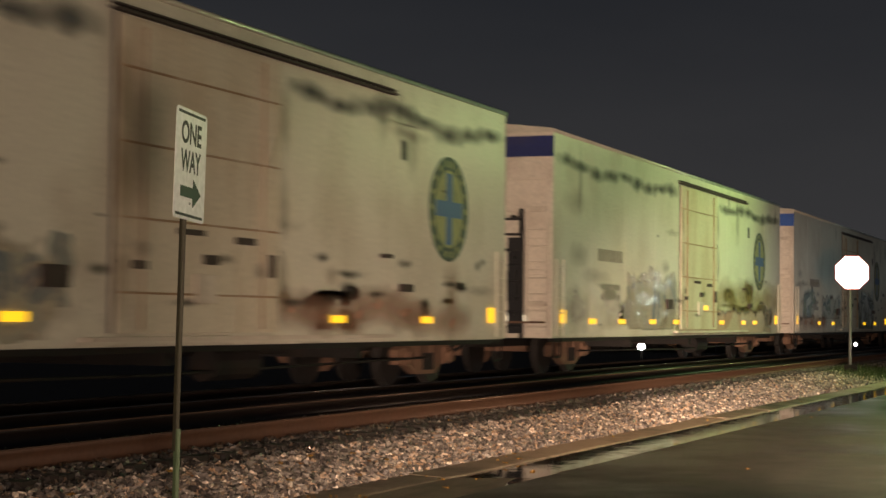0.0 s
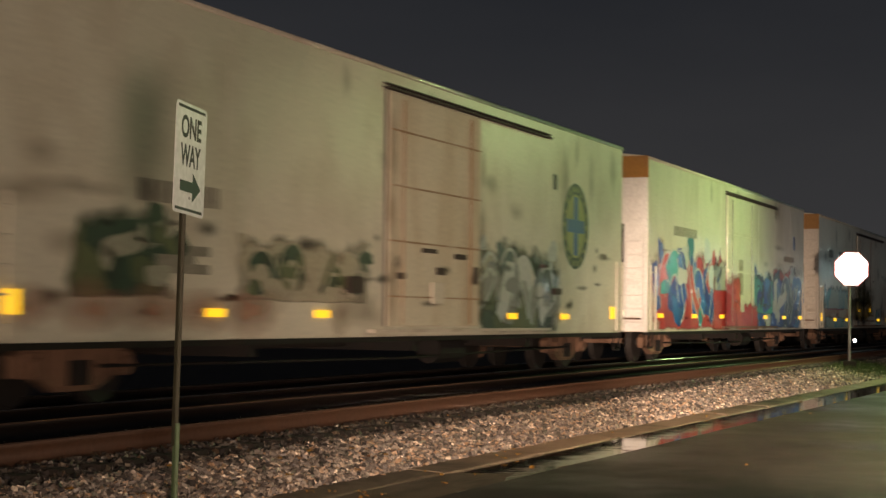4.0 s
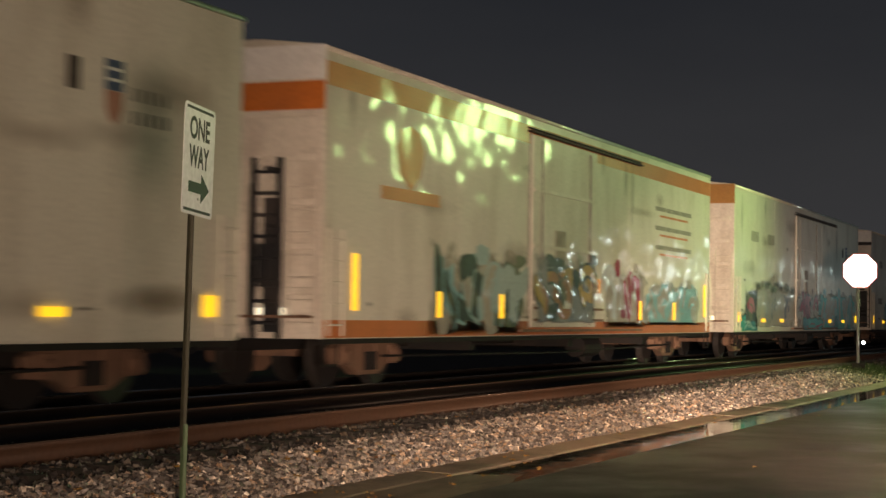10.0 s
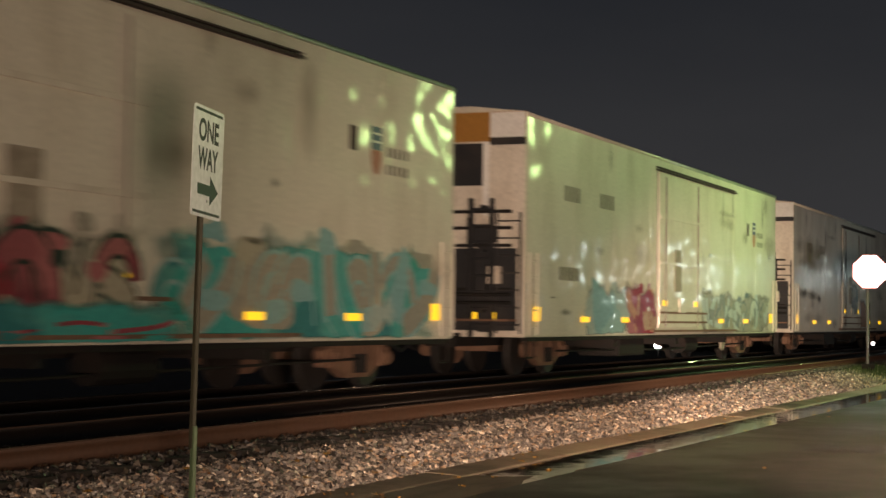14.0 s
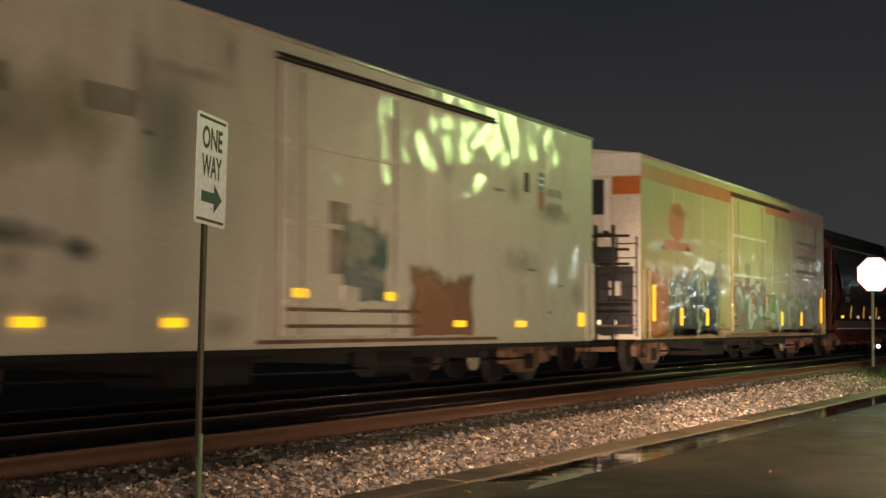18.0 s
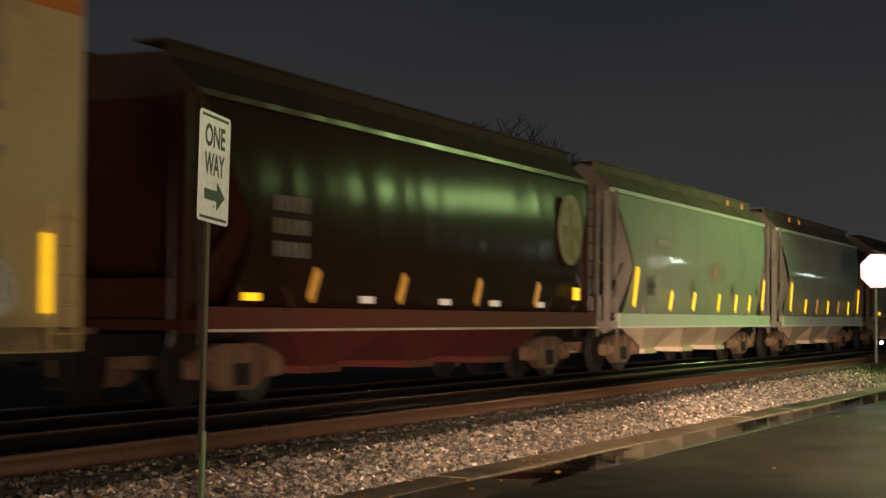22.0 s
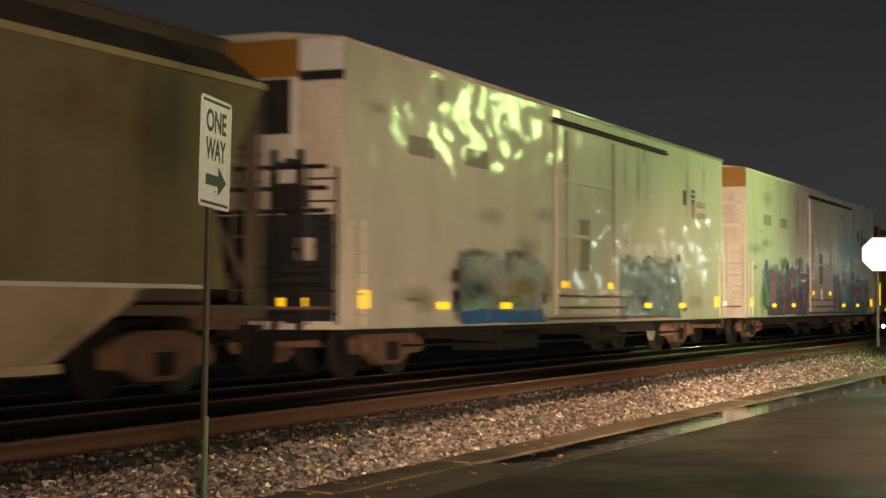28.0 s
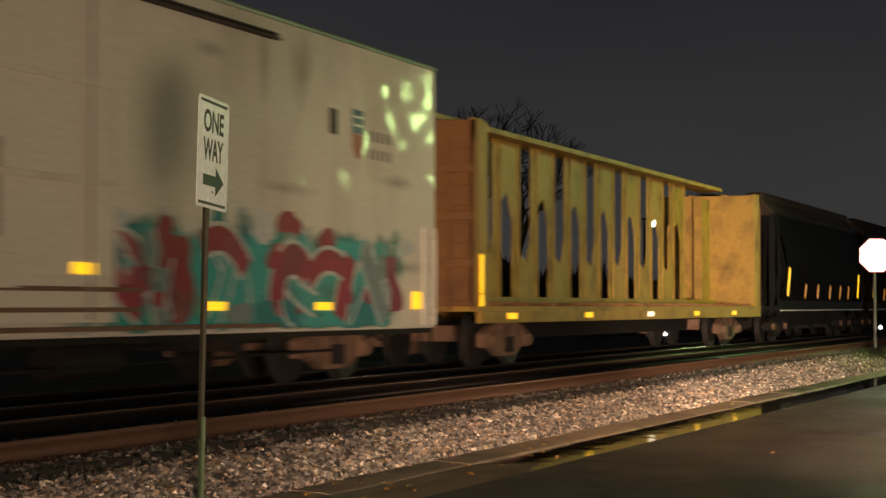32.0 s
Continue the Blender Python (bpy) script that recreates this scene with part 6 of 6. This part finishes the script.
for k in range(6):
    smudge(c, "teal_spray_puff", 3.2 + 1.05 * k, 2.08 + 0.06 * math.sin(2.3 * k), 2.0, 0.42, SM_TEAL if k % 3 else SM_GREY, -SIDE - 0.014)
graffiti(c, 9.0, 12.6, 0.95, 2.0, (SP_TAUPE, SP_CRIMSON, SP_INK, SP_TAUPE), 52, 3, "", y=-SIDE - 0.085)
graffiti(c, 9.8, 13.6, 0.78, 1.05, (SP_TEAL, SP_CRIMSON), 57, 3, "teal strip", 0.2, -SIDE - 0.095)
graffiti(c, 13.2, 21.2, 0.8, 2.05, (SP_TEAL, SP_TAUPE, SP_SKY), 53, 5, "teal-edged grey graffiti letters")
c, L = modern(181.3, 203.4, "glossy cream box car with dark machinery end and pale graffiti", True)
bars(c, 1.9, 1.82, (0.36, 0.36, 0.36), 0.26, M_GREY)
graffiti(c, 3.7, 6.4, 0.8, 1.75, (SP_SKY, SP_SKY), 61, 2, "pale turquoise sprayed field", 0.1)
graffiti(c, 6.5, 8.6, 0.8, 1.75, (SP_CRIMSON, SP_PINK), 62, 2, "crimson sprayed field", 0.1)
graffiti(c, 12.9, 21.0, 0.8, 1.75, (SP_TAUPE, SP_WHITE, SP_GREY), 63, 7, "pale grey graffiti")
c, L = modern(206.2, 228.4, "cream box car with black machinery end and rust-red patch", True)
for x, z, w, h, m in ((2.6, 3.2, 3.2, 2.0, SM_MOSS), (4.2, 3.3, 3.0, 1.8, SM_MOSS), (1.6, 2.0, 2.2, 0.5, SM_GREY), (3.2, 1.95, 2.4, 0.5, SM_GREY), (4.4, 1.85, 1.2, 0.4, SM_GREY)):
    smudge(c, "spray_puff", x, z, w, h, m)
graffiti(c, 13.3, 15.6, 0.95, 1.85, (SP_RUSTY,), 72, 1, "rust-red sprayed square", 0.06)
graffiti(c, 10.8, 11.9, 1.45, 2.4, (SP_GREY, SP_TAUPE), 73, 1, "", 0.06, -SIDE - 0.085)
c, L = striped(231.9, 254.0, "yellowish box car with orange band and dark green graffiti", M_YELLOWISH, True)
graffiti(c, 2.4, 7.2, 0.85, 2.3, (SP_DARK, SP_INK, SP_DARK, SP_OLIVE), 81, 7, "dark green graffiti letters")
graffiti(c, 0.7, 2.1, 0.85, 2.3, (SP_ORANGE, SP_ORANGE), 82, 1, "orange sprayed figure", 0.12)
graffiti(c, 13.0, 20.8, 0.9, 1.9, (SP_TAUPE, SP_WHITE, SP_LIME), 83, 6, "pale sprayed letters")
graffiti(c, 8.8, 12.4, 1.0, 2.2, (SP_GREY, SP_WHITE, SP_RUSTY), 84, 3, "", y=-SIDE - 0.085)
c["label"] = "yellowish box car with orange band and dark green graffiti"

c, L = hopper(256.5, 272.0, "dark mineral red covered hopper car with round pale badge", M_BROWNCAR, M_BROWNCAR, M_REDSILL, 3, lean_tapes=(2.9, 5.8, 8.9, 11.8), tall_tapes=False, walk_mat=M_ROOFBROWN, tape_mats={0: M_TAPED, 1: M_TAPED, 2: M_TAPED, 3: M_TAPED})
bm = bmesh.new()
plate(bm, disc_pts(13.7, 2.82, 0.68, 0.68, 30), -SIDE - 0.03, 0.03)
e = part("emblem", bm, surface("faded_badge_ochre", (0.30, 0.25, 0.13), 0.7, dirt=(0.10, 0.07, 0.035), dirt_amount=0.9, dirt_scale=3.2, grain=8.0), c, "faded pale round badge")
bm = bmesh.new()
plate(bm, [(13.6, 2.25), (13.8, 2.25), (13.8, 3.35), (13.6, 3.35)], -SIDE - 0.033, 0.002)
plate(bm, [(13.15, 2.7), (14.25, 2.7), (14.25, 2.9), (13.15, 2.9)], -SIDE - 0.034, 0.002)
part("emblem_cross", bm, surface("faded_badge_brown", (0.20, 0.15, 0.065), 0.8, dirt=(0.34, 0.27, 0.12), dirt_amount=0.8, dirt_scale=4.0), e)
bars(c, 1.8, 2.5, (0.35, 0.3, 0.35), 0.2, M_HOPEND, 0.08, 3, 0.3)
for x in (1.2, 4.6, 7.5, 9.7, 12.0):
    tape(c, x, 1.37, M_TAPEDW if x > 4 else M_TAPE, 0.42, 0.10, -SIDE - 0.004)
tape(c, 14.1, 1.60, M_TAPE, 0.36, 0.24, -SIDE - 0.004)
c, L = hopper(273.4, 288.5, "smooth grey covered hopper car with leaning yellow reflective strips", M_GREYCAR, M_HOPEND, M_DUSTPINK, 3, lean_tapes=(4.1, 6.2, 8.7, 10.6, 12.2))
for x in (12.1, 13.8):
    tape(c, x, 4.31, M_TAPED, 0.20, 0.20, -1.0)
bars(c, 2.2, 2.0, (0.35, 0.3), 0.12, M_GREY, 0.06, 4, 0.18, y=-SIDE - 0.002)
bars(c, 3.0, 2.75, (1.2,), 0.18, M_GREY, y=-SIDE - 0.01)
smudge(c, "faded_stain", 8.4, 2.3, 2.6, 0.9, SM_PINK, -SIDE - 0.004)
for x in (2.3, 2.6, 6.1, 10.2, 13.2):
    smudge(c, "scuff_mark", x, 1.85, 0.9, 0.7, SM_DARK, -SIDE - 0.004)
c, L = hopper(290.1, 304.8, "smooth grey-green covered hopper car with yellow reflective strips", M_GREYCAR, M_HOPEND, M_DUSTPINK, 3, lean_tapes=(3.5, 5.4, 7.4, 9.4, 11.4), tape_mats={1: M_TAPED, 3: M_TAPED})
for x in (3.8, 5.4):
    tape(c, x, 4.31, M_TAPED, 0.20, 0.20, -1.0)
bars(c, 2.1, 2.4, (0.5, 0.5), 0.12, M_GREY, 0.06, 2, 0.2, y=-SIDE - 0.004)
c, L = hopper(307.6, 323.2, "tan covered hopper car with rust streaks and pale sill", M_TANCAR, M_ROOFDARK, M_DUSTPINK, 3, belly=0.02, low=1.27, tall_tapes=False, open_sill=True)
for x in (1.3, 4.1):
    tape(c, x, 1.40, M_TAPE, 0.6, 0.10, -SIDE + 0.0)
bars(c, 2.4, 2.9, (0.9, 0.5), 0.12, M_GREY, 0.1, 3, 0.3, y=-SIDE - 0.002)
for k in range(6):
    smudge(c, "rust_streak", 1.2 + 2.4 * k + 0.7 * math.sin(k * 2.0), 3.35 - 0.15 * (k % 3), (1.4, 2.2, 1.0)[k % 3], (0.9, 1.2, 0.8)[k % 3], SM_RUST, -SIDE - 0.002)
c, L = modern(325.4, 347.5, "cream box car with orange-topped machinery end and blue graffiti", True)
graffiti(c, 4.2, 8.4, 0.78, 1.08, (SP_AZURE,), 91, 3, "bright blue sprayed strip", 0.06, -SIDE - 0.0035)
for x, z, w, h, m in ((4.2, 1.4, 1.2, 1.2, SM_PLUM), (8.5, 1.4, 1.0, 1.0, SM_PINK), (6.4, 1.8, 0.8, 0.7, SM_PLUM), (4.6, 1.15, 1.4, 0.35, SM_LIME), (6.6, 1.15, 2.0, 0.35, SM_LIME), (5.0, 1.35, 2.4, 0.6, SM_DARK), (7.2, 1.4, 2.4, 0.6, SM_OCHRE), (5.0, 1.95, 2.2, 0.25, SM_DARK), (7.0, 1.98, 2.4, 0.25, SM_DARK)):
    smudge(c, "spray_puff", x, z, w, h, m, -SIDE - 0.02)
graffiti(c, 4.2, 8.3, 1.05, 1.88, (SP_SKY, SP_TAUPE), 92, 4, "pale teal graffiti letters")
graffiti(c, 13.0, 18.0, 0.85, 2.1, (SP_SLATE, SP_SLATE, SP_GREY), 93, 4, "grey-blue bubble graffiti")
c, L = modern(350.2, 372.1, "cream box car with crimson and teal graffiti")
graffiti(c, 2.2, 8.9, 0.8, 2.25, (SP_MAROON, SP_CRIMSON, SP_NAVY, SP_SLATE), 95, 6, "dark crimson graffiti with lime edges")
for x, z, w, h in ((2.0, 1.3, 1.2, 1.4), (8.9, 1.9, 1.3, 1.3), (5.2, 2.35, 2.4, 0.6), (7.4, 2.4, 1.6, 0.6)):
    smudge(c, "lime_spray_edge", x, z, w, h, SM_LIME, -SIDE - 0.0045)
graffiti(c, 12.0, 20.8, 0.78, 2.1, (SP_TEAL, SP_CRIMSON, SP_WHITE, SP_SLATE), 96, 6, "crimson, white and teal graffiti letters")
c, L = centre_beam(374.2, 396.2, "yellow centre beam flat car with rusty bulkhead, empty")
for k in range(3):
    c, L = hopper(398.4 + 16.6 * k, 413.6 + 16.6 * k, "black covered hopper car with leaning yellow strips", M_DARKCAR, M_DARKCAR, M_UNDER, 3, lean_tapes=(3.9, 6.0, 8.2, 10.2, 11.9), dusty=False, walk_mat=M_ROOFBROWN, tape_mats={k: M_TAPED for k in range(5)})


# ---- motions ----
def motions():
    """The train runs past at a steady speed."""
    for car, s0 in TRAIN:
        walk(car, [(t, pose(s0 - SPEED * t, TRACK_Y, 0)) for t in (0.0, CLIP / 2, CLIP)])


motions()
